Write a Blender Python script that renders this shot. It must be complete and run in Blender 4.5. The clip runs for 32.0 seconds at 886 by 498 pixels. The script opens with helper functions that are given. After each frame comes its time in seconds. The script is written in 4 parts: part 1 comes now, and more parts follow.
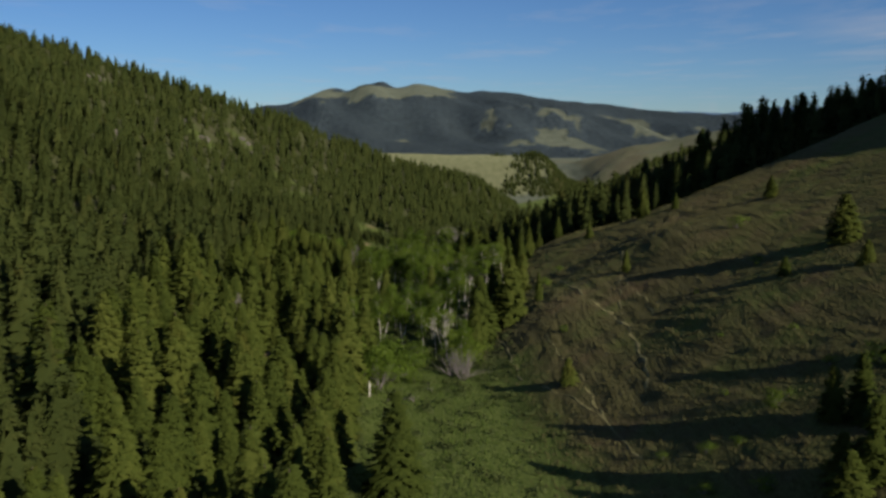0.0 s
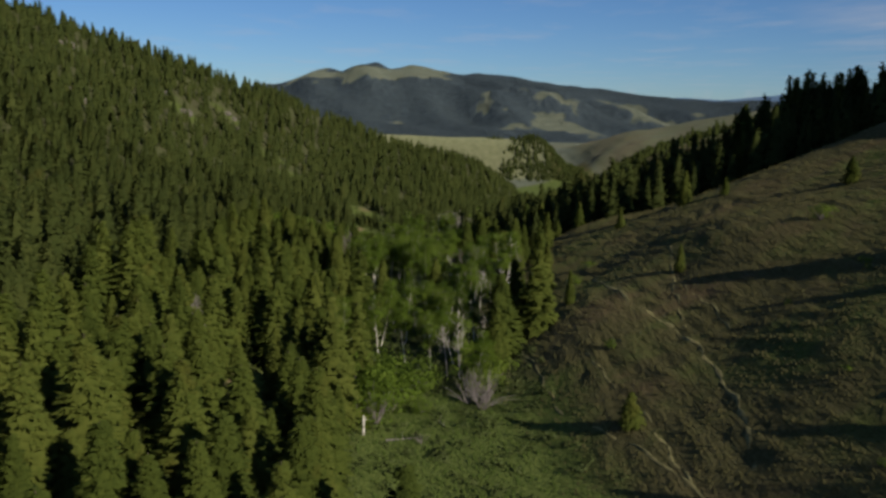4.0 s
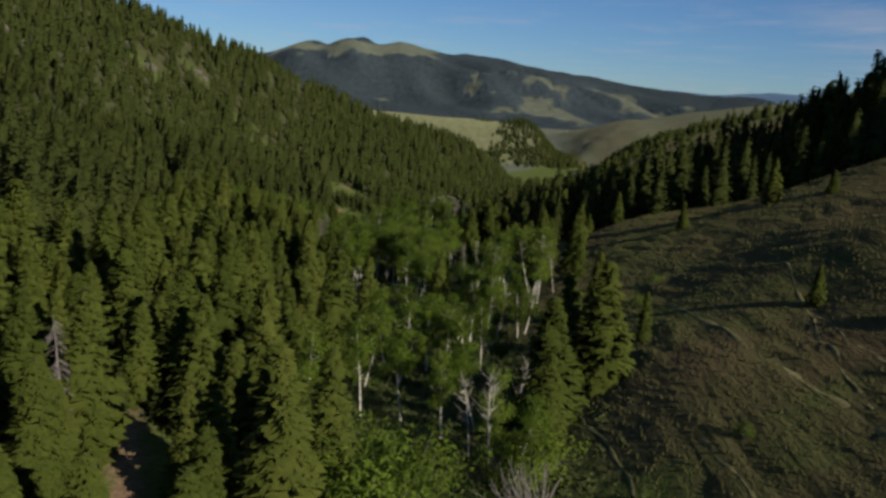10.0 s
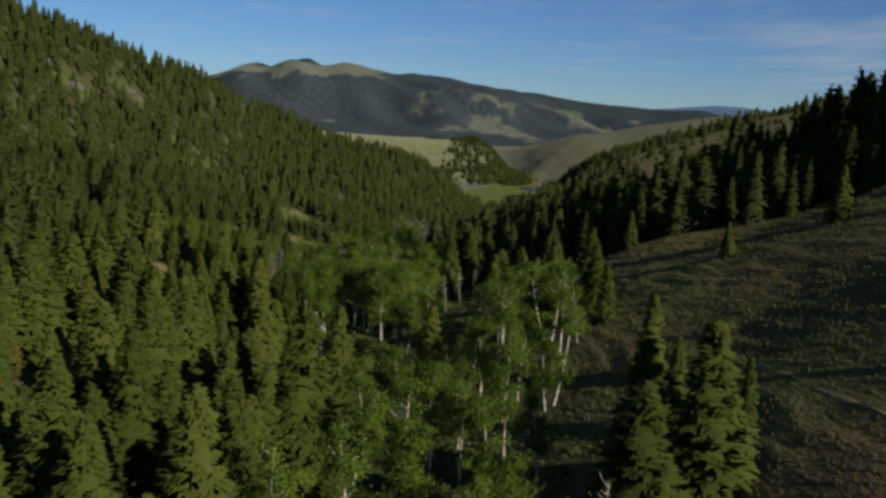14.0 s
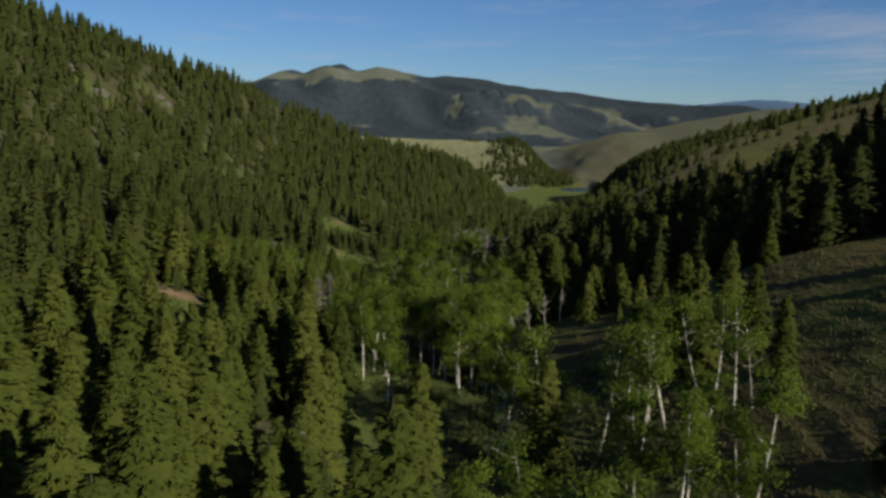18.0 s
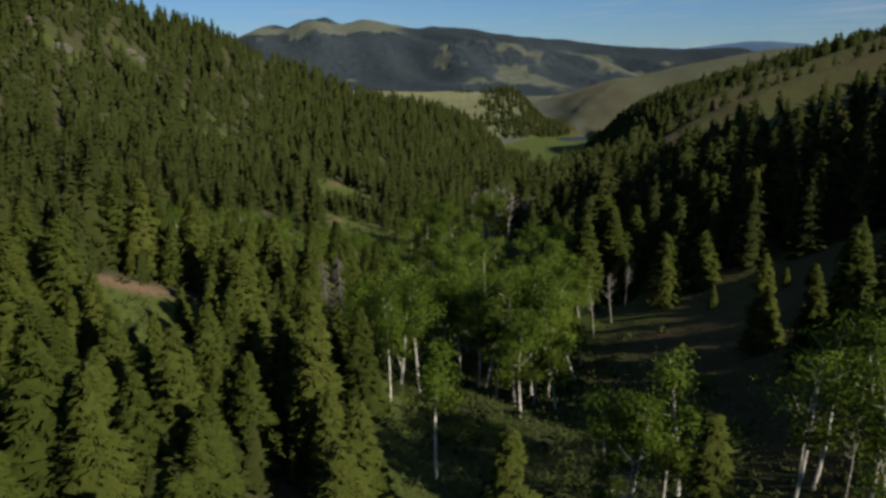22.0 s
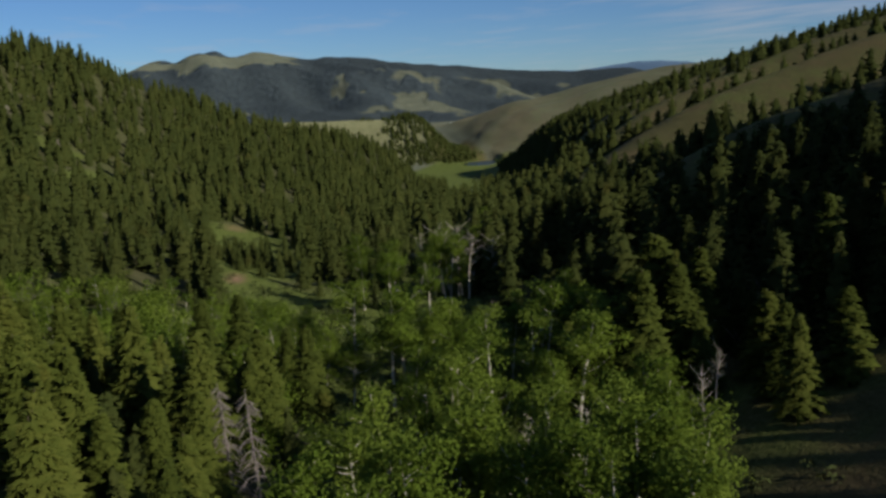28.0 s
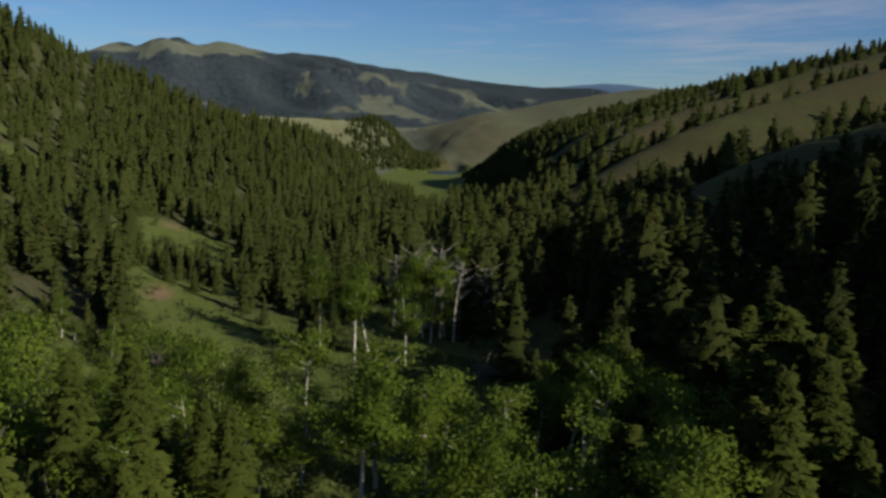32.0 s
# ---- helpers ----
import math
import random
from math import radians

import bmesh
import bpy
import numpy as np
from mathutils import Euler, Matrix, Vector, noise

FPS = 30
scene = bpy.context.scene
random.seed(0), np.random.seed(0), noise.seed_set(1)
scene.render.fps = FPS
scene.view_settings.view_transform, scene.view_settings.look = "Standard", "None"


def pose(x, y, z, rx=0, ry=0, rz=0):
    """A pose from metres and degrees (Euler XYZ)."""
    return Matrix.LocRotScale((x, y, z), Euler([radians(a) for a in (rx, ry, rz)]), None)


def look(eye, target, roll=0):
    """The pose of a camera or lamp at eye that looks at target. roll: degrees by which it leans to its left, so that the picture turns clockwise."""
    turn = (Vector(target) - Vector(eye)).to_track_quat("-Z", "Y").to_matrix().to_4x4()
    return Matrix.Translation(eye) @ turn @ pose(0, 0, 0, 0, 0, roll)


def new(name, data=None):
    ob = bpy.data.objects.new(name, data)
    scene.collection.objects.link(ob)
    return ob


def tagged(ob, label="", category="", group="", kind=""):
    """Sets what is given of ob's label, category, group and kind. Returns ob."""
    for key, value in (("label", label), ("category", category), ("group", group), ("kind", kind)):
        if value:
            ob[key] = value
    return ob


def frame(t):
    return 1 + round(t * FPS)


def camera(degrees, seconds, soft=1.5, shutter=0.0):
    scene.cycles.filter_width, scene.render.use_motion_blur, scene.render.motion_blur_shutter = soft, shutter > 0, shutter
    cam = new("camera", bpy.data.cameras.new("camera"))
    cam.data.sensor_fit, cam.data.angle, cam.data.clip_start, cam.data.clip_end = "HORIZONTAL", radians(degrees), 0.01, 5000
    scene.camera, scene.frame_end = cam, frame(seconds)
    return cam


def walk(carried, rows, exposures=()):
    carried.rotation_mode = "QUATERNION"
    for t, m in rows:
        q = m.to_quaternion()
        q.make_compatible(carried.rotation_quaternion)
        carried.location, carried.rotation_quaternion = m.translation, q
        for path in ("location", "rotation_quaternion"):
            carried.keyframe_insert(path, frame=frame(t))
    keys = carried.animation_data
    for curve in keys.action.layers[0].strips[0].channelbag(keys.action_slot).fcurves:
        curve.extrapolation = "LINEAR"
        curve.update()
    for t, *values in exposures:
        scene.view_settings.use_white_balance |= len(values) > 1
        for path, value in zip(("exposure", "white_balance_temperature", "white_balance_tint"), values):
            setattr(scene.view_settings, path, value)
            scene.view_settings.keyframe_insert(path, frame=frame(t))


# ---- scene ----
cam = camera(54.0, 32.0, soft=3.0)
METRES, EYE, TILT, LEAN, TURN = 330.0, 32.0, -8.4, 0.0, 0.0
ROWS = [
    (0.0, 0.0, 0.0, 0.0, 0.0, 0.0, 0.0),
    (0.5, -0.0018, 0.0166, 0.0006, -0.18, -0.36, 0.04),
    (1.0, -0.0036, 0.0331, 0.0013, -0.45, -0.68, 0.09),
    (1.5, -0.0054, 0.0496, 0.0018, -0.66, -0.81, 0.07),
    (2.0, -0.0067, 0.0655, 0.0023, -0.69, -0.91, 0.0),
    (2.5, -0.0082, 0.0817, 0.0029, -0.62, -0.91, -0.16),
    (4.5, -0.0145, 0.1449, 0.0048, -0.8, -1.1, -1.2),
    (5.0, -0.0159, 0.1607, 0.0053, -1.35, -1.13, -1.56),
    (5.5, -0.0173, 0.1763, 0.0059, -1.85, -1.38, -1.96),
    (6.0, -0.0188, 0.1922, 0.0063, -2.27, -1.83, -2.4),
    (6.5, -0.02, 0.2079, 0.0067, -2.48, -2.12, -2.77),
    (7.0, -0.0215, 0.2236, 0.007, -2.24, -2.33, -3.2),
    (7.5, -0.023, 0.2393, 0.0073, -1.77, -2.33, -3.55),
    (8.0, -0.0245, 0.2547, 0.0076, -1.51, -2.27, -3.82),
    (8.5, -0.026, 0.2704, 0.0081, -1.25, -2.29, -3.97),
    (9.0, -0.0277, 0.2862, 0.0086, -1.14, -2.26, -3.85),
    (9.5, -0.0292, 0.3018, 0.0092, -1.35, -2.33, -3.78),
    (10.0, -0.0309, 0.3178, 0.0096, -1.89, -2.2, -3.75),
    (10.5, -0.0329, 0.3334, 0.0103, -2.46, -2.01, -3.78),
    (11.0, -0.0347, 0.3494, 0.0107, -2.95, -1.83, -3.62),
    (11.5, -0.0368, 0.3652, 0.0115, -3.9, -1.52, -3.46),
    (12.0, -0.0387, 0.3811, 0.0121, -4.91, -1.09, -3.28),
    (12.5, -0.0407, 0.3969, 0.0129, -5.71, -0.69, -2.9),
    (13.0, -0.0428, 0.4124, 0.0139, -6.2, -0.52, -2.48),
    (13.5, -0.0452, 0.4279, 0.0148, -5.95, -0.64, -2.23),
    (14.0, -0.0474, 0.4435, 0.0157, -5.22, -0.75, -1.99),
    (14.5, -0.0497, 0.4591, 0.0167, -4.58, -0.78, -1.82),
    (16.5, -0.0592, 0.5199, 0.0211, -3.12, -0.74, -1.46),
    (17.0, -0.0614, 0.5353, 0.0221, -2.72, -0.8, -1.29),
    (17.5, -0.0635, 0.5506, 0.0231, -2.64, -0.67, -1.08),
    (18.0, -0.0658, 0.5656, 0.0241, -2.9, -0.6, -0.69),
    (18.5, -0.068, 0.5811, 0.0251, -3.05, -0.59, -0.48),
    (19.0, -0.0703, 0.5961, 0.0261, -3.01, -0.6, -0.35),
    (19.5, -0.0725, 0.6111, 0.0271, -2.96, -1.09, -0.14),
    (20.0, -0.0746, 0.6262, 0.0281, -2.95, -1.99, 0.22),
    (20.5, -0.0768, 0.6414, 0.029, -2.94, -2.68, 0.44),
    (21.0, -0.0788, 0.6565, 0.0299, -3.01, -2.92, 0.57),
    (21.5, -0.0807, 0.6716, 0.0309, -3.15, -3.31, 0.8),
    (22.0, -0.0826, 0.6868, 0.0319, -3.52, -3.64, 1.19),
    (22.5, -0.0843, 0.7021, 0.0328, -3.96, -3.93, 1.78),
    (23.0, -0.086, 0.7176, 0.0338, -4.35, -4.19, 2.38),
    (23.5, -0.0874, 0.7332, 0.0347, -4.81, -3.93, 3.05),
    (24.0, -0.0886, 0.7485, 0.0355, -5.31, -3.22, 3.63),
    (24.5, -0.0899, 0.7639, 0.0363, -6.02, -2.99, 4.38),
    (25.0, -0.0911, 0.7796, 0.037, -7.26, -3.26, 4.9),
    (25.5, -0.0918, 0.7955, 0.0377, -8.45, -3.51, 4.98),
    (27.5, -0.0932, 0.8576, 0.0407, -10.2, -2.4, 4.46),
    (28.0, -0.0931, 0.8731, 0.0415, -9.95, -2.06, 4.28),
    (28.5, -0.0926, 0.8887, 0.0423, -9.86, -1.62, 3.52),
    (29.0, -0.092, 0.904, 0.0433, -10.03, -1.17, 2.88),
    (29.5, -0.0914, 0.9192, 0.0443, -10.63, -0.82, 2.34),
    (30.0, -0.0907, 0.9344, 0.0453, -11.08, -0.96, 1.82),
    (30.5, -0.0898, 0.9495, 0.0462, -11.47, -1.29, 1.34),
    (31.0, -0.0889, 0.9644, 0.0471, -12.02, -1.56, 0.72),
    (31.5, -0.0879, 0.9794, 0.048, -12.56, -1.67, 0.25),
    (32.0, -0.087, 0.9929, 0.0489, -12.86, -1.65, -0.02),
]
walk(cam, [(t, pose(0, 0, EYE, TILT, LEAN, TURN) @ pose(METRES * x, METRES * y, METRES * z, 90 + pitch, roll, yaw)) for t, x, y, z, yaw, pitch, roll in ROWS],
     exposures=[(0.0, 0.0), (32.0, 0.0)])

# ---- world, sun ----
SUN_EL, SUN_AZ = radians(24.5), radians(141.0)
to_sun = Vector((math.sin(SUN_AZ) * math.cos(SUN_EL), math.cos(SUN_AZ) * math.cos(SUN_EL), math.sin(SUN_EL)))
world = bpy.data.worlds.new("sky")
scene.world = world
world.use_nodes = True
wn, wl = world.node_tree.nodes, world.node_tree.links
sky = wn.new("ShaderNodeTexSky")
sky.sky_type, sky.sun_disc = "NISHITA", False
sky.sun_elevation, sky.sun_rotation = SUN_EL, SUN_AZ
sky.altitude, sky.air_density, sky.dust_density, sky.ozone_density = 1500.0, 1.0, 0.0, 3.0
back = wn["Background"]
back.inputs["Strength"].default_value = 0.058
CLOUD = (0.514, 0.850, 0.160)
# thin cirrus streaks: a noise drawn on a high flat layer, stretched across the valley
tc = wn.new("ShaderNodeTexCoord")
sep = wn.new("ShaderNodeSeparateXYZ")
wl.new(tc.outputs["Generated"], sep.inputs[0])


def wmath(op, a, b=None):
    n = wn.new("ShaderNodeMath")
    n.operation = op
    for k, v in enumerate((a, b)):
        if v is None:
            continue
        if isinstance(v, (int, float)):
            n.inputs[k].default_value = v
        else:
            wl.new(v, n.inputs[k])
    return n.outputs[0]


zz = wmath("MAXIMUM", sep.outputs["Z"], 0.02)
comb = wn.new("ShaderNodeCombineXYZ")
wl.new(wmath("DIVIDE", sep.outputs["X"], zz), comb.inputs[0])
wl.new(wmath("DIVIDE", sep.outputs["Y"], zz), comb.inputs[1])
cmap = wn.new("ShaderNodeMapping")
cmap.inputs["Scale"].default_value = (0.55, 0.28, 1.0)
cmap.inputs["Location"].default_value = (0.35, 1.9, 0.0)
wl.new(comb.outputs[0], cmap.inputs["Vector"])
cn = wn.new("ShaderNodeTexNoise")
cn.inputs["Scale"].default_value, cn.inputs["Detail"].default_value, cn.inputs["Roughness"].default_value = 1.0, 7.0, 0.62
wl.new(cmap.outputs[0], cn.inputs["Vector"])
cr = wn.new("ShaderNodeValToRGB")
cr.color_ramp.elements[0].position, cr.color_ramp.elements[1].position = 0.52, 0.82
wl.new(cn.outputs["Fac"], cr.inputs[0])
mixc = wn.new("ShaderNodeMixRGB")
mixc.inputs["Color2"].default_value = (7.6, 7.6, 8.4, 1)
cdot = wn.new("ShaderNodeVectorMath")
cdot.operation = "DOT_PRODUCT"
cdot.inputs[1].default_value = CLOUD
wl.new(tc.outputs["Generated"], cdot.inputs[0])
cmask = wn.new("ShaderNodeValToRGB")
cmask.color_ramp.elements[0].position, cmask.color_ramp.elements[1].position = math.cos(radians(9)), math.cos(radians(2))
wl.new(cdot.outputs["Value"], cmask.inputs[0])
cr2 = wn.new("ShaderNodeValToRGB")
cr2.color_ramp.elements[0].position, cr2.color_ramp.elements[1].position = 0.42, 0.7
wl.new(cn.outputs["Fac"], cr2.inputs[0])
puff = wmath("MULTIPLY", wmath("MULTIPLY", cmask.outputs[0], cr2.outputs[0]), 0.45)
wl.new(wmath("MAXIMUM", wmath("MULTIPLY", cr.outputs[0], 0.4), puff), mixc.inputs["Fac"])
tint = wn.new("ShaderNodeMixRGB")
tint.blend_type = "MULTIPLY"
tint.inputs["Fac"].default_value, tint.inputs["Color2"].default_value = 1.0, (0.62, 0.86, 1.2, 1)
# upper sky, out of view, brightened and warmed to add fill light
overhead_fill = wn.new("ShaderNodeMixRGB")
overhead_fill.inputs["Color1"].default_value, overhead_fill.inputs["Color2"].default_value = (0.62, 0.86, 1.2, 1), (2.2, 1.95, 1.7, 1)
vr = wn.new("ShaderNodeValToRGB")
vr.color_ramp.elements[0].position, vr.color_ramp.elements[1].position = 0.3, 0.65
wl.new(sep.outputs["Z"], vr.inputs[0])
wl.new(vr.outputs[0], overhead_fill.inputs["Fac"])
wl.new(overhead_fill.outputs[0], tint.inputs["Color2"])
wl.new(sky.outputs[0], tint.inputs["Color1"])
wl.new(tint.outputs[0], mixc.inputs["Color1"])
wl.new(mixc.outputs[0], back.inputs["Color"])

sun_data = bpy.data.lights.new("sun", "SUN")
sun_data.energy, sun_data.angle, sun_data.color = 4.7, radians(0.5), (1.0, 0.9, 0.74)
sun = new("sun", sun_data)
sun.matrix_world = look(to_sun * 500, (0, 0, 0))


# ---- materials ----
def material(name, rough=0.8, spec=0.2):
    m = bpy.data.materials.new(name)
    m.use_nodes = True
    b = m.node_tree.nodes["Principled BSDF"]
    b.inputs["Roughness"].default_value = rough
    b.inputs["Specular IOR Level"].default_value = spec
    b.inputs["Diffuse Roughness"].default_value = 1.0 if spec < 0.1 else 0.5
    return m, m.node_tree.nodes, m.node_tree.links, b


def noise_tex(n, l, scale, detail=4.0, rough=0.55, vec=None):
    t = n.new("ShaderNodeTexNoise")
    t.inputs["Scale"].default_value, t.inputs["Detail"].default_value, t.inputs["Roughness"].default_value = scale, detail, rough
    if vec is not None:
        l.new(vec, t.inputs["Vector"])
    return t.outputs["Fac"]


def ramp(n, l, fac, stops):
    r = n.new("ShaderNodeValToRGB")
    e = r.color_ramp.elements
    while len(e) < len(stops):
        e.new(0.5)
    for k, (p, c) in enumerate(stops):
        e[k].position, e[k].color = p, (*c, 1) if len(c) == 3 else c
    l.new(fac, r.inputs[0])
    return r.outputs[0]


def mix(n, l, fac, a, b, mode="MIX"):
    m = n.new("ShaderNodeMixRGB")
    m.blend_type = mode
    for k, v in (("Fac", fac), ("Color1", a), ("Color2", b)):
        if isinstance(v, (int, float)):
            m.inputs[k].default_value = v
        elif isinstance(v, tuple):
            m.inputs[k].default_value = (*v, 1)
        else:
            l.new(v, m.inputs[k])
    return m.outputs[0]


def mathn(n, l, op, a, b=None):
    m = n.new("ShaderNodeMath")
    m.operation = op
    for k, v in enumerate((a, b)):
        if v is None:
            continue
        if isinstance(v, (int, float)):
            m.inputs[k].default_value = v
        else:
            l.new(v, m.inputs[k])
    return m.outputs[0]


def geo_pos(n):
    return n.new("ShaderNodeNewGeometry").outputs["Position"]


def bump(n, l, b, height, strength, dist):
    k = n.new("ShaderNodeBump")
    k.inputs["Strength"].default_value, k.inputs["Distance"].default_value = strength, dist
    l.new(height, k.inputs["Height"])
    l.new(k.outputs[0], b.inputs["Normal"])


def foliage(name, dark, mid, light, patch=0.09, through_light=0.0, single=False, gold=None):
    """Needles or leaves: colour varies by tree, by patch and by spray."""
    m, n, l, b = material(name, 0.85, 0.06)
    g = n.new("ShaderNodeNewGeometry")
    f1 = noise_tex(n, l, patch, 3.0, 0.5, g.outputs["Position"])
    f2 = noise_tex(n, l, 1.2, 3.0, 0.65, g.outputs["Position"])
    if single:
        rnd = n.new("ShaderNodeObjectInfo").outputs["Random"]
        f1 = mathn(n, l, "ADD", mathn(n, l, "MULTIPLY", f1, 0.5), mathn(n, l, "MULTIPLY", rnd, 0.5))
    f = mathn(n, l, "ADD", mathn(n, l, "MULTIPLY", f1, 0.55), mathn(n, l, "MULTIPLY", f2, 0.3))
    f = mathn(n, l, "ADD", f, mathn(n, l, "MULTIPLY", g.outputs["Random Per Island"], 0.15))
    c = ramp(n, l, f, [(0.25, dark), (0.5, mid), (0.75, light)])
    if gold:
        c = mix(n, l, ramp(n, l, noise_tex(n, l, 0.13, 2.0, 0.5, g.outputs["Position"]), [(0.64, (0, 0, 0)), (0.74, (0.4, 0.4, 0.4))]), c, gold)
    l.new(c, b.inputs["Base Color"])
    bump(n, l, b, noise_tex(n, l, 2.2, 3.0, 0.7, g.outputs["Position"]), 0.6, 0.3)
    if through_light:
        tr = n.new("ShaderNodeBsdfTranslucent")
        l.new(c, tr.inputs[0])
        mx = n.new("ShaderNodeMixShader")
        mx.inputs[0].default_value = through_light
        l.new(b.outputs[0], mx.inputs[1])
        l.new(tr.outputs[0], mx.inputs[2])
        l.new(mx.outputs[0], n["Material Output"].inputs[0])
    return m


M_NEEDLE = foliage("needles", (0.04, 0.057, 0.012), (0.074, 0.097, 0.019), (0.116, 0.134, 0.029), through_light=0.32, single=True, gold=(0.118, 0.1, 0.022))
M_FOREST = foliage("forest_needles", (0.027, 0.039, 0.011), (0.047, 0.061, 0.016), (0.072, 0.083, 0.023), through_light=0.25, gold=(0.085, 0.073, 0.018))
M_ASPEN = foliage("aspen_leaves", (0.082, 0.136, 0.018), (0.142, 0.21, 0.03), (0.206, 0.28, 0.048), through_light=0.45, single=True)
M_SHRUB = foliage("shrub_leaves", (0.045, 0.06, 0.02), (0.064, 0.082, 0.028), (0.092, 0.112, 0.038), single=True)


def bark(name, a, c, scale):
    m, n, l, b = material(name, 0.85, 0.15)
    p = geo_pos(n)
    f = noise_tex(n, l, scale, 4.0, 0.65, p)
    l.new(ramp(n, l, f, [(0.35, a), (0.65, c)]), b.inputs["Base Color"])
    bump(n, l, b, f, 0.6, 0.04)
    return m


M_BARK = bark("conifer_bark", (0.06, 0.045, 0.035), (0.16, 0.13, 0.1), 5.0)
M_ASPENBARK = bark("aspen_bark", (0.26, 0.24, 0.2), (0.66, 0.64, 0.57), 1.6)
M_PALE = bark("weathered_aspen_bark", (0.22, 0.2, 0.17), (0.5, 0.47, 0.41), 1.6)
M_DEAD = bark("dead_wood", (0.12, 0.105, 0.1), (0.24, 0.215, 0.205), 4.0)


def ground_material():
    m, n, l, b = material("hill_grass", 0.95, 0.05)
    p = geo_pos(n)
    big = noise_tex(n, l, 0.012, 4.0, 0.55, p)
    mid = noise_tex(n, l, 0.09, 5.0, 0.6, p)
    fine = noise_tex(n, l, 1.3, 4.0, 0.7, p)
    warm = noise_tex(n, l, 0.05, 4.0, 0.6, p)
    dry = ramp(n, l, mathn(n, l, "ADD", mathn(n, l, "MULTIPLY", fine, 0.6), mathn(n, l, "MULTIPLY", big, 0.4)), [(0.3, (0.05, 0.047, 0.018)), (0.7, (0.106, 0.095, 0.04))])
    dry = mix(n, l, ramp(n, l, warm, [(0.52, (0, 0, 0)), (0.75, (0.6, 0.6, 0.6))]), dry, (0.125, 0.075, 0.045))
    green = ramp(n, l, fine, [(0.3, (0.042, 0.062, 0.013)), (0.7, (0.1, 0.124, 0.03))])
    at = n.new("ShaderNodeAttribute")
    at.attribute_name = "moist"
    f = mathn(n, l, "ADD", at.outputs["Fac"], mathn(n, l, "MULTIPLY", mathn(n, l, "SUBTRACT", mid, 0.5), 0.9))
    c = mix(n, l, ramp(n, l, f, [(0.35, (0, 0, 0)), (0.65, (1, 1, 1))]), dry, green)
    # woodland floor; the aspen grove's floor takes the same dark colour as painted shade
    at2 = n.new("ShaderNodeAttribute")
    at2.attribute_name = "litter_and_shade"
    lit = ramp(n, l, fine, [(0.3, (0.03, 0.03, 0.016)), (0.7, (0.075, 0.068, 0.04))])
    c = mix(n, l, at2.outputs["Fac"], c, lit)
    at3 = n.new("ShaderNodeAttribute")
    at3.attribute_name = "soil"
    soil = ramp(n, l, fine, [(0.3, (0.12, 0.075, 0.048)), (0.7, (0.22, 0.152, 0.1))])
    c = mix(n, l, at3.outputs["Fac"], c, soil)
    # far ground paler and greyer past 1300 m, haze put into its colour
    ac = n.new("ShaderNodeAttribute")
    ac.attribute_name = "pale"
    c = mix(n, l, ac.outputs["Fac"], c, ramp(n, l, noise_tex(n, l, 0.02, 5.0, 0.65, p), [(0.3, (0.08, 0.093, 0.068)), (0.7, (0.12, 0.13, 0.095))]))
    ah = n.new("ShaderNodeAttribute")
    ah.attribute_name = "hay"
    c = mix(n, l, ah.outputs["Fac"], c, ramp(n, l, mid, [(0.3, (0.135, 0.145, 0.075)), (0.7, (0.19, 0.195, 0.108))]))
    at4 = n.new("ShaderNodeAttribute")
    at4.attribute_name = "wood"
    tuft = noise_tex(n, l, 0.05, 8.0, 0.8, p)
    # far mountain woods: distance haze is put into this base colour as blue
    hazy_woods = ramp(n, l, tuft, [(0.34, (0.036, 0.05, 0.06)), (0.66, (0.064, 0.084, 0.094))])
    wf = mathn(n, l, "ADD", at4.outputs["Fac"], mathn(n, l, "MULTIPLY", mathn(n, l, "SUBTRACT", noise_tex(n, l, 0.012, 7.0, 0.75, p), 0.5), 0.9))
    c = mix(n, l, ramp(n, l, wf, [(0.42, (0.04, 0.04, 0.04)), (0.56, (1, 1, 1))]), c, hazy_woods)
    l.new(c, b.inputs["Base Color"])
    rib = noise_tex(n, l, 1.0, 3.0, 0.6, None)
    mp = n.new("ShaderNodeMapping")
    mp.inputs["Scale"].default_value = (0.55, 0.09, 0.1)
    l.new(p, mp.inputs["Vector"])
    l.new(mp.outputs[0], rib.node.inputs["Vector"])
    ar = n.new("ShaderNodeAttribute")
    ar.attribute_name = "ribs"
    rib = mathn(n, l, "MULTIPLY", rib, mathn(n, l, "ADD", mathn(n, l, "MULTIPLY", ar.outputs["Fac"], 0.8), 0.3))
    canopy = mathn(n, l, "MULTIPLY", noise_tex(n, l, 0.03, 6.0, 0.75, p), mathn(n, l, "MULTIPLY", at4.outputs["Fac"], 30.0))
    bump(n, l, b, mathn(n, l, "ADD", mathn(n, l, "ADD", mathn(n, l, "MULTIPLY", fine, 0.5), rib), canopy), 1.0, 0.9)
    return m


M_GROUND = ground_material()


# ---- lie of the land ----
def curve(y, xs, vs):
    """Smooth interpolation through a short table."""
    xs, vs = np.array(xs, float), np.array(vs, float)
    y = np.clip(np.asarray(y, float), xs[0], xs[-1])
    m = np.gradient(vs, xs)
    k = np.clip(np.searchsorted(xs, y, side="right") - 1, 0, len(xs) - 2)
    h = xs[k + 1] - xs[k]
    t = (y - xs[k]) / h
    return ((2 * t**3 - 3 * t**2 + 1) * vs[k] + (t**3 - 2 * t**2 + t) * h * m[k] + (-2 * t**3 + 3 * t**2) * vs[k + 1] + (t**3 - t**2) * h * m[k + 1])


def smooth(a, b, v):
    """0 at a, 1 at b."""
    t = np.clip((np.asarray(v, float) - a) / (b - a), 0, 1)
    return t * t * (3 - 2 * t)


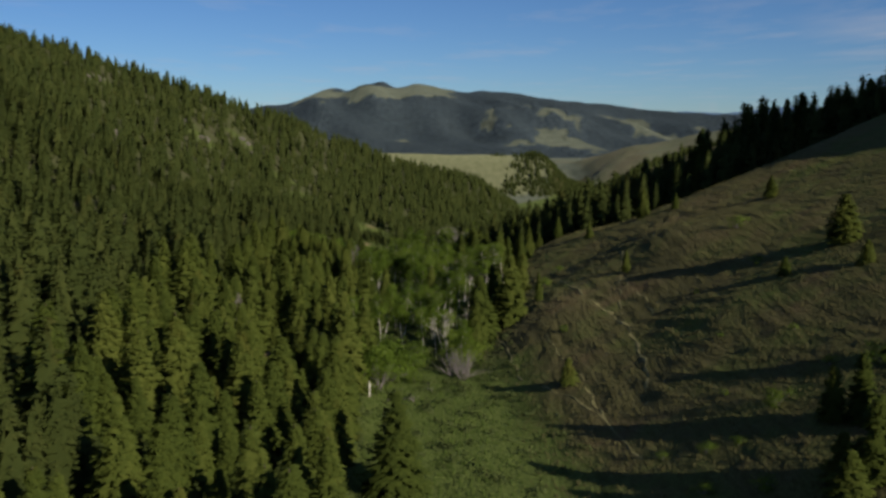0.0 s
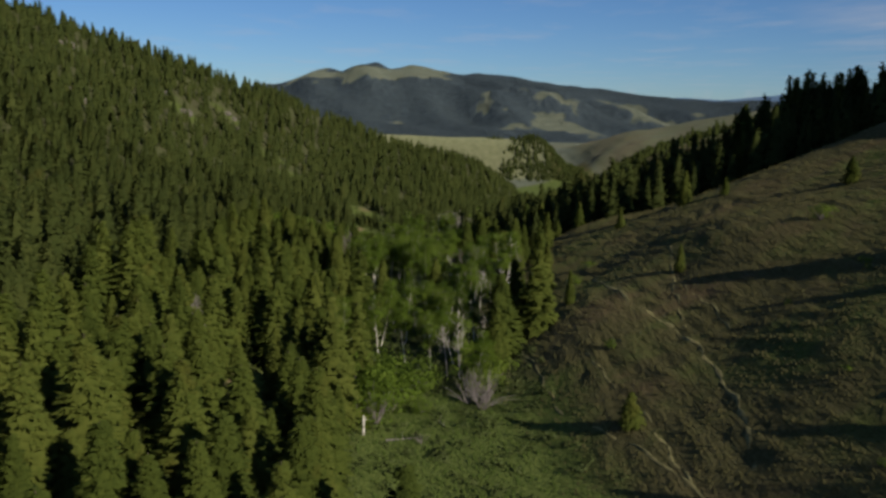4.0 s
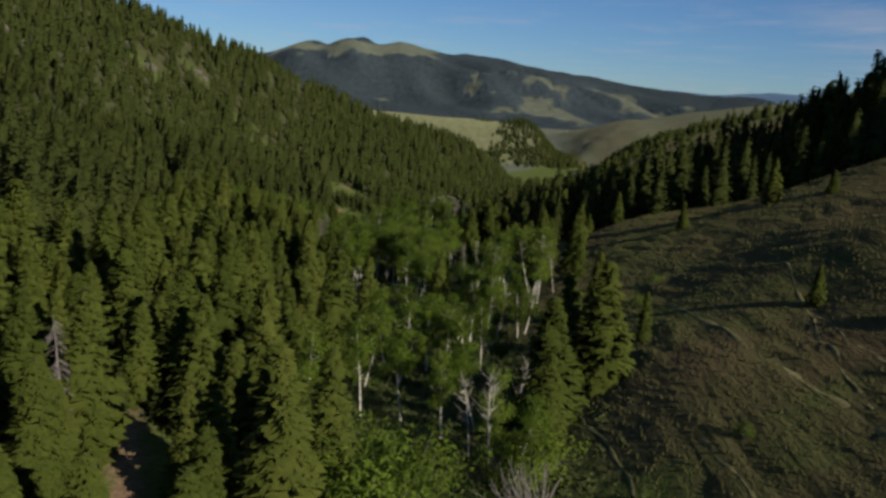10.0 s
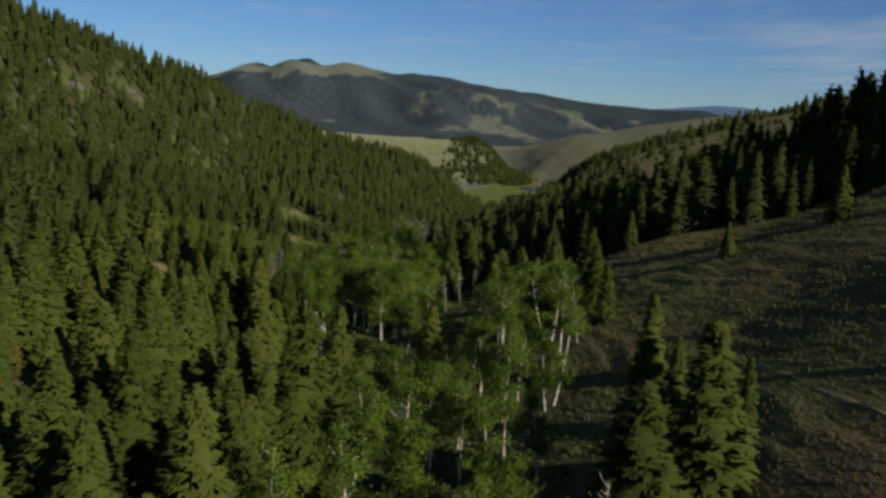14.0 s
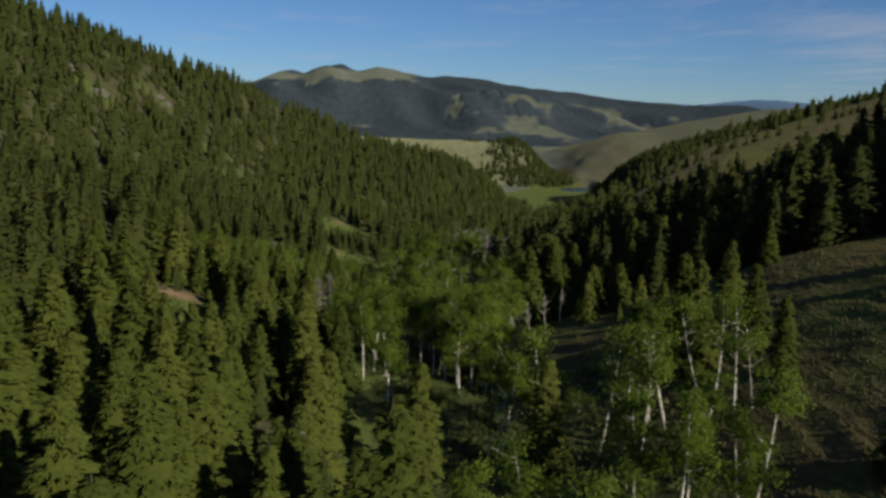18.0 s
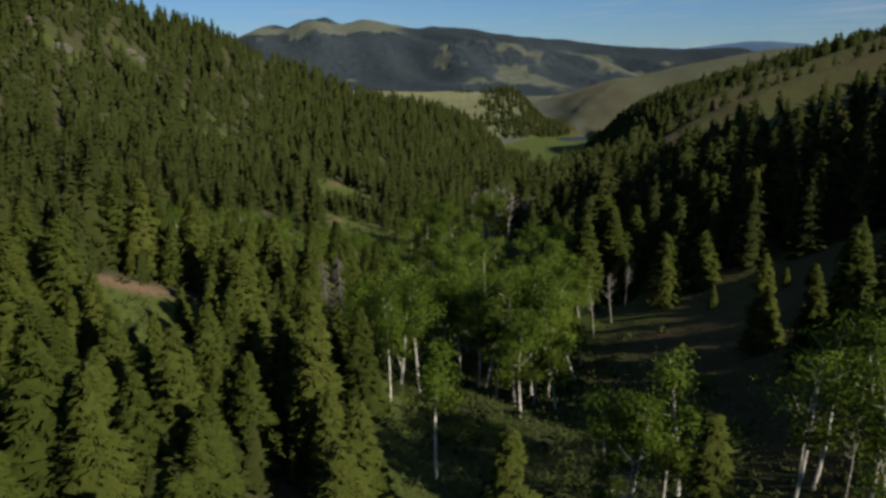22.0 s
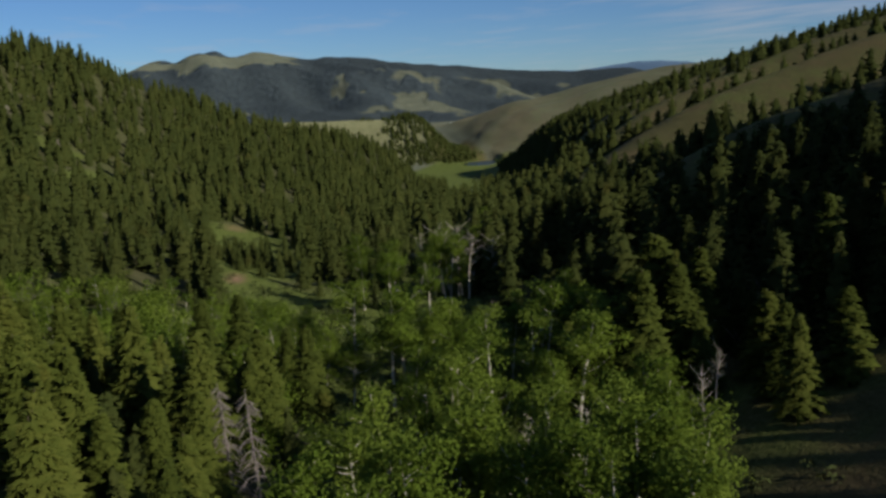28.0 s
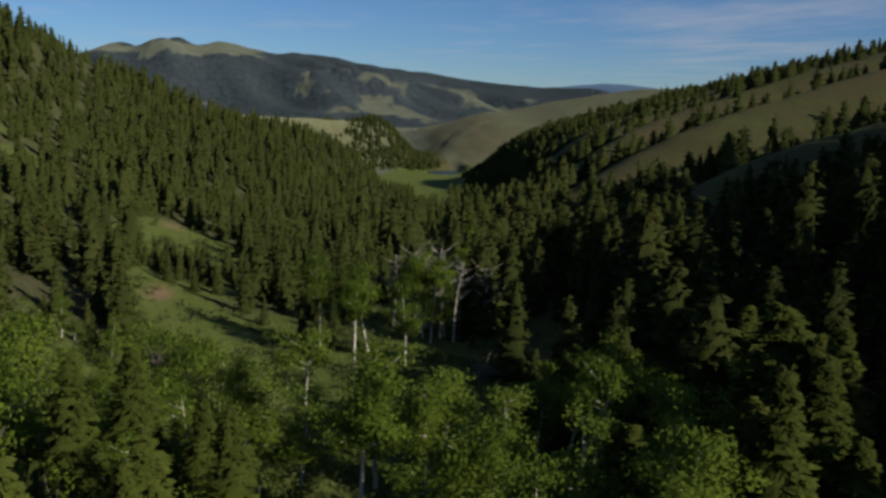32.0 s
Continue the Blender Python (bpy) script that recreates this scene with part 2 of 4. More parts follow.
def bell(x, y, cx, cy, rx, ry, turn=0.0):
    c, s = math.cos(radians(turn)), math.sin(radians(turn))
    u, v = (x - cx) * c + (y - cy) * s, -(x - cx) * s + (y - cy) * c
    return np.exp(-((u / rx) ** 2 + (v / ry) ** 2))


def wave(x, y, scale, seed=0.0):
    """A cheap smooth noise of sines, about -1 to 1."""
    r, t = np.zeros_like(np.asarray(x, float)), 0.0
    for k in range(6):
        a = 2.399963 * (k + 1) + seed
        f = 2 * math.pi / scale * (1 + 0.37 * k)
        r = r + np.sin(f * (np.cos(a) * x + np.sin(a) * y) + 1.7 * k * k + seed * 3.1) / (1 + 0.5 * k)
        t += 1 / (1 + 0.5 * k)
    return r / t * 1.8


def axis(y):
    return curve(y, (-600, 0, 160, 340, 440, 520, 850, 1200, 1900, 2478, 5000), (0, 2, 2, -8, -5, 12, 95, 150, 290, 414, 700))


def floor_z(y):
    """Height of the gulch floor, which drops away to the pond and rises again to the farm."""
    down = curve(y, (-600, 0, 100, 165, 212, 340, 436, 520, 650, 850, 1000, 1300, 1600, 1750, 1950, 2200), (10, -14, -20.5, -24, -27, -37, -40, -43, -49, -62, -74, -98, -116, -122, -121, -102))
    far = smooth(1950, 2478, y)
    return down * (1 - far) + foot_z(y) * far


def foot_z(y):
    """Height from which the valley sides rise."""
    return curve(y, (-600, 0, 100, 165, 212, 340, 436, 520, 850, 1900, 2478, 5000), (10, -14, -20.5, -24, -27, -37, -40, -43, -49, -75, -82, -88))


def brown_hill(x, y):
    """1 on the bare brown hill that closes the mouth of the gulch."""
    return smooth(312, 350, x) * smooth(1690, 1780, y) * (1 - smooth(2250, 2450, y))


def brown_rise(x, y):
    """Height of that hill over the valley floor: a crest that climbs eastwards in swells."""
    crest = curve(x, (200, 285, 320, 358, 390, 434, 514, 582, 699, 795, 1000, 1200), (0, 4, 24, 47, 66, 83, 95, 115, 135, 148, 165, 170))
    return crest * smooth(1690, 1950, y) * (1 - smooth(1990, 2450, y))


def pond_edge(x, y):
    """Under 1 inside the pond."""
    u, v = (x - 299 - 0.12 * (y - 1747)) / 15, (y - 1747) / 38
    a = np.arctan2(v, u)
    return np.hypot(u, v) / (1 + 0.2 * np.sin(2 * a + 1) + 0.12 * np.sin(3 * a))


def terrace(x, y):
    """The wave of little terraces trodden along the grass slope."""
    return np.sin(2 * math.pi / 4.4 * (x + 2.2 * wave(x, y, 38, 2.2) + 0.22 * y))


def ground(x, y):
    x, y = np.asarray(x, float), np.asarray(y, float)
    ax, fz = axis(y), floor_z(y)
    # west slope, forested
    s = curve(y, (-600, 350, 650, 760, 850, 1000, 1200, 3000), (0, 0, 0, 30, 58, 104, 130, 150))
    left = curve(s - x, (0, 25, 60, 86, 130, 165, 195, 243, 320, 400, 700, 3000), (0, 1, 9, 16, 29, 50, 72, 97, 135, 174, 280, 310))
    # the west ridge runs down slantwise into the valley; past its crest the land falls away
    q = (y - 650 - 0.968 * (x + 331)) / 1.39
    over = 1 - 0.95 * smooth(-12, 175, q)
    left = left * over
    # east slope, in spurs with wooded draws between them
    d = x - ax
    k = curve(y, (-600, 330, 400, 545, 640, 850, 960, 1500, 3000), (0.43, 0.43, 0.36, 0.31, 0.39, 0.41, 0.40, 0.3, 0.3))
    w = curve(y, (-600, 100, 133, 160, 190, 215, 300, 400, 500, 700, 850, 3000), (20, 20, 17, 12, 12, 8, 7, 11, 20, 26, 42, 60))
    e = d - w
    right = k * (np.sqrt(e * e + 36) + e) / 2
    lim = 190.0
    right = lim * (1 - np.exp(-right / lim))
    right = right * (1 - smooth(1250, 1700, y))
    spur = 6 * bell(x, y, 130, 292, 120, 28) + 12 * bell(x, y, 140, 385, 50, 42)
    band = np.cos(2 * math.pi * (y - 542) / 98) * smooth(430, 500, y) * smooth(1150, 900, y)
    spur = spur + 10.0 * band * smooth(25, 110, d)
    far_ = smooth(620, 900, y)
    west_foot = smooth(8 + 4 * far_, 75 + 15 * far_, s - x) * over
    east_foot = smooth(8 + 32 * far_, 75 + 50 * far_, d) * (1 - smooth(1250, 1650, y))
    z = fz + (foot_z(y) - fz) * np.maximum(west_foot, east_foot) * (y < 2478)
    # last four bells: added hills, never in view, that shade the east draw
    z = z + left + right + spur + 3 * smooth(90, 200, s - x) * over + 5 * bell(x, y, 10, 1000, 70, 90) + 36 * bell(x, y, 275, 290, 85, 78) + 32 * bell(x, y, 335, 295, 105, 120) + 50 * bell(x, y, 262, 205, 60, 34) + 30 * bell(x, y, 186, 228, 27, 26)
    z = z + 3 * bell(x, y, -260, 705, 90, 90) + 4.5 * bell(x, y, 46, 334, 22, 22) + 4.0 * bell(x, y, 60, 236, 20, 27) + 2.6 * bell(x, y, 25, 205, 11, 26) - 1.3 * bell(x, y, 38, 163, 9, 16) - 1.8 * bell(x, y, 48, 224, 7, 14)
    # grass bench with a wooded nose past the mouth of the gulch, and the bare hill across from it
    z = z + 76 * smooth(1765, 1900, y) * smooth(312, 205, x) * (1 - smooth(2010, 2330, y)) + 5 * bell(x, y, 200, 1880, 28, 40)
    z = z - (10 + 6 * smooth(110, -80, x)) * smooth(312, 250, x) * smooth(1900, 2000, y) * (1 - smooth(2250, 2600, y))
    z = z + brown_rise(x, y) + (wave(x, y, 210, 3.0) * 3 + wave(x, y, 90, 7.0) * 1.2) * brown_hill(x, y)
    # far mountain
    far = smooth(2750, 4300, y)
    crest = curve(x, (-3000, -1300, -824, -727, -561, -506, -451, -354, -291, -231, -121, -38, 44, 209, 319, 485, 761, 1203, 1450, 1550, 1700, 2000, 2600, 5000),
                  (115, 142, 178, 197, 258, 267, 257, 292, 302, 278, 295, 284, 270, 267, 258, 233, 205, 162, 156, 163, 135, 95, 70, 60))
    z = z + far * (crest - 7) * (1 - 0.4 * smooth(4330, 4850, y)) + (far - far * far) * 4 * (wave(x, y, 1300, 2.0) * 24 + wave(x + 0.4 * y, y * 0.35, 420, 6.0) * 36) + far * wave(x, y * 0.2, 190, 5.0) * 3.5
    # little terraces trodden along the grass slope
    z = z + 0.3 * terrace(x, y) * (0.6 + 0.5 * wave(x, y, 30, 8.0)) * smooth(12, 25, d) * smooth(150, 110, d) * smooth(345, 325, y)
    near_ = 1 - smooth(1500, 2500, y)
    z = z + (wave(x, y, 60, 1.0) * (0.45 - 0.3 * (d > 0)) * smooth(0, 60, np.abs(d)) + wave(x, y, 17, 4.0) * 0.18) * near_
    return z + (-123.8 - z) * smooth(2.3, 1.5, pond_edge(x, y))


def spaced(lo, hi, dense_lo, dense_hi, fine, grow):
    v = list(np.arange(dense_lo, dense_hi, fine))
    step = fine
    while v[-1] < hi:
        step = min(step * grow, 42.0)
        v.append(v[-1] + step)
    step = fine
    while v[0] > lo:
        step *= grow
        v.insert(0, v[0] - step)
    return np.array(v)


gx = np.union1d(spaced(-2600, 3200, -50, 120, 1.35, 1.045), np.arange(131.3, 460, 6.0))
gy = np.union1d(spaced(-700, 4850, 70, 400, 2.1, 1.024), np.arange(1641.7, 2000, 11.0))
GX, GY = np.meshgrid(gx, gy)
GZ = ground(GX, GY)


def grid_mesh(name, X, Y, Z):
    r, c = X.shape
    v = np.stack([X.ravel(), Y.ravel(), Z.ravel()], 1)
    i = np.arange(r * c).reshape(r, c)
    f = np.stack([i[:-1, :-1].ravel(), i[:-1, 1:].ravel(), i[1:, 1:].ravel(), i[1:, :-1].ravel()], 1)
    return raw_mesh(name, v, f)


def raw_mesh(name, v, f, smooth_faces=True, normals=None):
    me = bpy.data.meshes.new(name)
    v, f = np.asarray(v, np.float32), np.asarray(f, np.int32)
    k = f.shape[1]
    me.vertices.add(len(v))
    me.vertices.foreach_set("co", v.ravel())
    me.loops.add(f.size)
    me.loops.foreach_set("vertex_index", f.ravel())
    me.polygons.add(len(f))
    me.polygons.foreach_set("loop_start", np.arange(0, f.size, k, dtype=np.int32))
    me.update(calc_edges=True)
    me.polygons.foreach_set("use_smooth", np.full(len(f), smooth_faces or normals is not None))
    if normals is not None:
        me.attributes.new("custom_normal", "FLOAT_VECTOR", "POINT").data.foreach_set("vector", np.asarray(normals, np.float32).ravel())
        me.update()
    return me


def soft_normals(v, f, centre_z, rise=0.35, jitter=0.3, seed=5):
    """Normals of a leafy mass: outwards from its axis and a little upwards. Faces are turned to agree."""
    r = np.random.default_rng(seed)
    c = np.stack([np.zeros(len(v)), np.zeros(len(v)), centre_z], 1)
    n = v - c
    n /= np.linalg.norm(n, axis=1)[:, None] + 1e-6
    n[:, 2] += rise
    n += r.normal(0, jitter, n.shape)
    n /= np.linalg.norm(n, axis=1)[:, None] + 1e-6
    g = np.cross(v[f[:, 1]] - v[f[:, 0]], v[f[:, 2]] - v[f[:, 0]])
    flip = np.einsum("ij,ij->i", g, n[f].mean(1)) < 0
    f = f.copy()
    f[flip] = f[flip][:, ::-1]
    return f, n


def track_x(y):
    """Middle of the dirt track that climbs into the western trees."""
    return curve(y, (150, 171, 186, 196, 208, 230), (-25, -31.5, -37.5, -40.4, -44, -49))


def clearing(x, y):
    """1 in the small meadows among the western trees."""
    return np.maximum.reduce([bell(x, y, -38, 478, 12, 34, 20), bell(x, y, -47, 574, 17, 36, 8), bell(x, y, -66, 358, 10, 14), bell(x, y, -57, 338, 5, 12, 20), bell(x, y, -54, 424, 30, 22),
                              bell(x, y, -108, 652, 14, 16), bell(x, y, -128, 690, 14, 10), bell(x, y, -98, 640, 10, 9), bell(x, y, -191, 514, 12, 8), bell(x, y, -179, 654, 12, 9), bell(x, y, -161, 709, 14, 9), bell(x, y, -192, 658, 10, 8), bell(x, y, -254, 652, 10, 9)])


def young(x, y):
    """1 where the trees round the meadows are young and short."""
    return np.clip(bell(x, y, -44, 522, 18, 18) + bell(x, y, -40, 445, 20, 12) + bell(x, y, -37, 536, 9, 9) + bell(x, y, -22, 462, 14, 24), 0, 1)


def meadow(x, y):
    """1 in the open meadow round the pond."""
    return smooth(1180, 1330, y) * smooth(1800, 1760, y) * smooth(85, 60, np.abs(x - axis(y) + 8 - 0.12 * np.clip(y - 1500, 0, 300)))


def forest_mask(x, y):
    """1 where conifers stand close together on the west side."""
    edge = curve(y, (-100, 60, 180, 260, 330, 400, 470, 560, 760, 820), (-12, -14, -20, -21, -24, -22, -13, -5, -5, -22))
    west = smooth(3, -3, x - axis(y) - edge) * smooth(1330, 1150, y)
    q = (y - 650 - 0.968 * (x + 331)) / 1.39
    west = west * (1 - 0.97 * (clearing(x, y) > 0.38)) * smooth(200, 100, q) * (0.8 + 0.2 * smooth(-0.5, 0.3, wave(x, y, 70, 9.0)))
    west = west * (1 - 1.0 * (bell(x, y, -33.5, 347, 6, 10) > 0.4))
    return west * (1 - (x - track_x(y) > -2.3) * (x - track_x(y) < 5.5) * (y > 166) * (y < 205))


ground_me = grid_mesh("ground", GX, GY, GZ)


def vertex_field(me, name, values):
    me.attributes.new(name, "FLOAT", "POINT").data.foreach_set("value", np.asarray(values, np.float32).ravel())


d_axis = np.abs(GX - axis(GY) + 4)
moist = np.clip(1.25 - d_axis / 20, 0, 1) * (1 - smooth(185, 230, GY) * 0.45) + clearing(GX, GY) * 1.3 + young(GX, GY) * 0.8
moist = moist + np.clip(1.3 - d_axis / 40, 0, 1) * smooth(700, 780, GY) * smooth(1100, 1000, GY) + 0.3 * (GX < axis(GY) + 8)
moist = np.clip(moist, 0, 1) * (1 - smooth(1300, 1500, GY)) + 0.55 * meadow(GX, GY) + 0.4 + 0.1 * wave(GX, GY, 90, 3.3)
# forest floor cover, and a dark strip along the gulch painting tree shade
litter_and_shade = np.maximum(forest_mask(GX, GY), 0.75 * smooth(24, 14, np.abs(GX - axis(GY) - 3)) * smooth(188, 205, GY) * smooth(380, 340, GY)) * 0.8 * (1 - 0.85 * smooth(0.1, 0.4, young(GX, GY))) * (1 - smooth(0.2, 0.5, meadow(GX, GY)))
soil = np.clip(1.5 - np.abs(GX - track_x(GY) + 0.5 * np.sin(GY * 0.8)) / 1.5, 0, 1) * smooth(160, 172, GY) * smooth(212, 198, GY) + np.clip(bell(GX, GY, -71, 369, 9, 4, 15) * 1.6 - 0.3, 0, 1)
soil = np.clip(soil + brown_hill(GX, GY) * (0.22 - 0.17 * smooth(400, 520, GX) + 0.1 * wave(GX, GY, 120, 4.0)) + 0.35 * bell(GX, GY, 330, 2450, 160, 90) + 0.6 * np.clip(bell(GX, GY, -50, 600, 5, 8) * 1.5 - 0.4, 0, 1) + np.clip(bell(GX, GY, -45, 500, 3, 9) * 1.5 - 0.4, 0, 1), 0, 1)
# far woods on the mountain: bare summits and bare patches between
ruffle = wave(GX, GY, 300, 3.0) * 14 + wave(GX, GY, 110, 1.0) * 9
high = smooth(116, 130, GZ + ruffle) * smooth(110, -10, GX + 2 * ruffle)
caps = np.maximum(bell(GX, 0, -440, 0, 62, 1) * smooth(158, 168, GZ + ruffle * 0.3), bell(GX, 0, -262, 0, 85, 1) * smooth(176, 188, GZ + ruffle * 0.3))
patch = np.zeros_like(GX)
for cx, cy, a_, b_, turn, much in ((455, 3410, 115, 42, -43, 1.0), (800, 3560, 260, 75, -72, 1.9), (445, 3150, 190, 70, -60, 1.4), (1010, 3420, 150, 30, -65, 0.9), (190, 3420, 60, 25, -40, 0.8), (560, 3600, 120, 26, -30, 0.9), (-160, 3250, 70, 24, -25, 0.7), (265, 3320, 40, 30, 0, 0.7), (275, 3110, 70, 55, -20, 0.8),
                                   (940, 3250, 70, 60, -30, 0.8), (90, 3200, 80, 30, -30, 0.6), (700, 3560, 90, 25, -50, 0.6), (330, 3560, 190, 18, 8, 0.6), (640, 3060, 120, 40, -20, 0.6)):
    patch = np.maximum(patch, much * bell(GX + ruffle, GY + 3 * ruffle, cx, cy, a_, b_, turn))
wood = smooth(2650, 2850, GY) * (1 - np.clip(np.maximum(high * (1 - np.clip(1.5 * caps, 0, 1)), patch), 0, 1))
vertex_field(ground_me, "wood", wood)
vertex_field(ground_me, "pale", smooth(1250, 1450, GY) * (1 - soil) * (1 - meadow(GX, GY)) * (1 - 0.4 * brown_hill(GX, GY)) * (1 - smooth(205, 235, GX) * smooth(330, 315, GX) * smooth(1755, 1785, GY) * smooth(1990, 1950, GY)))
vertex_field(ground_me, "moist", moist)
vertex_field(ground_me, "ribs", smooth(10, 22, GX - axis(GY)) * smooth(345, 325, GY) * smooth(40, 80, GY))
vertex_field(ground_me, "hay", np.maximum(smooth(1770, 1800, GY) * smooth(2160, 2080, GY) * smooth(240, 195, GX), 0.14 * smooth(470, 540, GY) * smooth(1700, 1500, GY) * smooth(30, 60, GX - axis(GY))) * (1 - soil))
vertex_field(ground_me, "litter_and_shade", litter_and_shade)
vertex_field(ground_me, "soil", soil)
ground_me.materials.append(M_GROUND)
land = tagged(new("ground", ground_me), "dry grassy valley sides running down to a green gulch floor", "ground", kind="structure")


# ---- trees ----
def crown_profile(q, columnar):
    """Crown radius at the height q (0 to 1) of the crown, as a share of the widest: a full, convex cone."""
    return (1 - q) ** (0.78 if columnar else 0.92) * min(1.0, 0.75 + 2.0 * q)


def conifer_crown(rng, h, n_branch, sprays, radius, start, reach, columnar=True, core=0.7, sides=7, tiers=9, slender=0.3):
    """Triangles of a crown: drooping tiers of boughs, one skirt over the other, and sprays of needles that stand out of them."""
    V, F = [], []
    lobe = rng.uniform(0, 6.283, 3)

    def lump(a, q):
        return 1 + 0.12 * math.sin(2 * a + lobe[0] + 5 * q) + 0.06 * math.sin(17 * q + lobe[1]) + 0.12 * math.sin(3 * a - 9 * q + lobe[2])

    for q in rng.random(n_branch) ** 1.15:
        q = min(max((np.floor(q * tiers) + 0.2 + rng.normal(0, 0.42)) / tiers, 0.0), 0.985)
        z = h * (start + (1 - start) * q)
        a = rng.uniform(0, 2 * math.pi)
        L = radius * crown_profile(q, columnar) * rng.uniform(0.8, 1.06) * lump(a, q) + 0.01 * h
        ca, sa = math.cos(a), math.sin(a)
        rise = L * (-0.35 + 0.8 * q + rng.uniform(-0.15, 0.15))
        size = reach * h * (1.15 - 0.55 * q)
        for k in range(sprays):
            # a feather of needles: narrow sprays leaning outwards along both sides of the branch
            u = 0.38 + 0.62 * (k + rng.random()) / sprays
            b = a + (1 if k % 2 else -1) * rng.uniform(0.1, 0.9)
            px, py, pz = ca * L * u * 0.88, sa * L * u * 0.88, z + rise * u * u
            r_ = size * rng.uniform(0.7, 1.25) * (1.25 - 0.4 * u)
            wd = r_ * slender * rng.uniform(0.7, 1.3)
            cb, sb = math.cos(b), math.sin(b)
            tip = (px + cb * r_, py + sb * r_, pz + rng.uniform(-0.6, 0.2) * r_)
            up = rng.uniform(-0.5, 1.2) * wd
            i = len(V)
            V += [(px - sb * wd, py + cb * wd, pz + up), (px + sb * wd, py - cb * wd, pz - up), tip]
            F.append((i, i + 1, i + 2))
    o = len(V)
    tilt = [0.0] * o
    rings = 2 * tiers
    for j in range(rings):
        lip = j % 2 == 0
        q = min((j // 2 + (0.0 if lip else 0.62)) / tiers, 0.99)
        for k in range(sides):
            a = 2 * math.pi * (k + 0.5 * ((j // 2) % 2)) / sides
            rr = radius * core * crown_profile(q, columnar) * (1.0 if lip else 0.8) * lump(a, q) * rng.uniform(0.78, 1.2)
            V.append((rr * math.cos(a), rr * math.sin(a), h * (start + (1 - start) * q) + rng.uniform(-0.3, 0.2) * h / tiers * (1 if lip else 0.3)))
            tilt.append(0.15 if lip else 0.0)
    for j in range(rings - 1):
        for k in range(sides):
            a, b = o + j * sides + k, o + j * sides + (k + 1) % sides
            F += [(a, b, b + sides), (a, b + sides, a + sides)]
    V, F = np.array(V), np.array(F)
    F, N = soft_normals(V, F, V[:, 2] - 0.06 * h, 0.35, 0.22, int(radius * 1e5) % 97)
    N[:, 2] += np.array(tilt)
    N /= np.linalg.norm(N, axis=1)[:, None]
    return V, F, N


def tube(pts, rad, sides):
    """A tapering tube through points."""
    V, F = [], []
    for j, ((x, y, z), r) in enumerate(zip(pts, rad)):
        nx = Vector(pts[min(j + 1, len(pts) - 1)]) - Vector(pts[max(j - 1, 0)])
        u = nx.orthogonal().normalized()
        w = nx.normalized().cross(u)
        for k in range(sides):
            a = 2 * math.pi * k / sides
            p = Vector((x, y, z)) + (u * math.cos(a) + w * math.sin(a)) * r
            V.append(tuple(p))
    for j in range(len(pts) - 1):
        for k in range(sides):
            a, b = j * sides + k, j * sides + (k + 1) % sides
            F += [(a, b, b + sides), (a, b + sides, a + sides)]
    return np.array(V), np.array(F)


def joined(parts):
    vs, fs, o = [], [], 0
    for v, f in parts:
        vs.append(v)
        fs.append(np.asarray(f) + o)
        o += len(v)
    return np.concatenate(vs), np.concatenate(fs)


def part(name, me, material_, parent, label=""):
    if not me.materials:
        me.materials.append(material_)
    ob = new(name, me)
    ob.parent = parent
    if label:
        ob["label"] = label
    return ob


rng = np.random.default_rng(7)
CONIFERS = []
for k in range(10):
    slim = k % 3 == 1
    cv, cf, cnorm = conifer_crown(rng, 16.0, 250, 11, rng.uniform(3.0, 3.6) if slim else rng.uniform(3.6, 4.6), rng.uniform(0.03, 0.1), 0.055, slim, 0.6, 10, 13 + k % 4, 0.36)
    tv, tf = tube([(0, 0, -0.8), (0.05, 0, 5), (0, 0.04, 11), (0, 0, 15.9)], [0.26, 0.2, 0.11, 0.02], 7)
    CONIFERS.append((raw_mesh("crown", cv, cf, True, cnorm), raw_mesh("trunk", tv, tf)))


def conifer(x, y, h, kind, label, group="conifers in the gulch", wide=1.0):
    e = new("conifer")
    e.location = (x, y, float(ground(x, y)) - 0.1)
    s = h / 16.0
    e.scale = (s * wide, s * wide, s)
    e.rotation_euler = (0, 0, (x * 12.9 + y * 7.7) % 6.283)
    part("trunk", CONIFERS[kind][1], M_BARK, e)
    part("crown", CONIFERS[kind][0], M_NEEDLE, e)
    return tagged(e, label, "tree", group)


def scatter(x0, x1, y0, y1, step, keep, seed):
    r = np.random.default_rng(seed)
    X, Y = np.meshgrid(np.arange(x0, x1, step), np.arange(y0, y1, step))
    X = X + r.uniform(-0.48, 0.48, X.shape) * step
    Y = Y + r.uniform(-0.48, 0.48, Y.shape) * step
    ok = r.random(X.shape) < keep(X, Y)
    return X[ok], Y[ok], r


def east_woods(x, y):
    """Trees of the east side: a wooded draw behind the grass spur, then rows in the draws between bare spurs."""
    d = x - axis(y)
    front = curve(x, (0, 20, 45, 60, 90, 160, 300), (375, 362, 348, 330, 312, 308, 306))
    draw = smooth(0, 10, y - front) * smooth(545, 500, y) * smooth(6, 14, d) * (0.97 - 0.3 * smooth(90, 160, d))
    phase = np.mod((y - 542) / 98 + 0.06 * wave(x, y, 160, 2.0), 1.0)
    wooded = ((phase > 0.13) & (phase < 0.6 + 0.22 * smooth(820, 950, y))) * 1.0
    rows = smooth(490, 520, y) * smooth(1440, 1300, y) * smooth(8, 25, d) * np.maximum(wooded * (0.97 - 0.12 * smooth(120, 230, d)), 0.03)
    low = smooth(480, 520, y) * smooth(1000, 850, y) * smooth(2, 7, d) * smooth(60, 40, d) * 0.85
    return np.maximum(np.maximum(draw, rows), low)


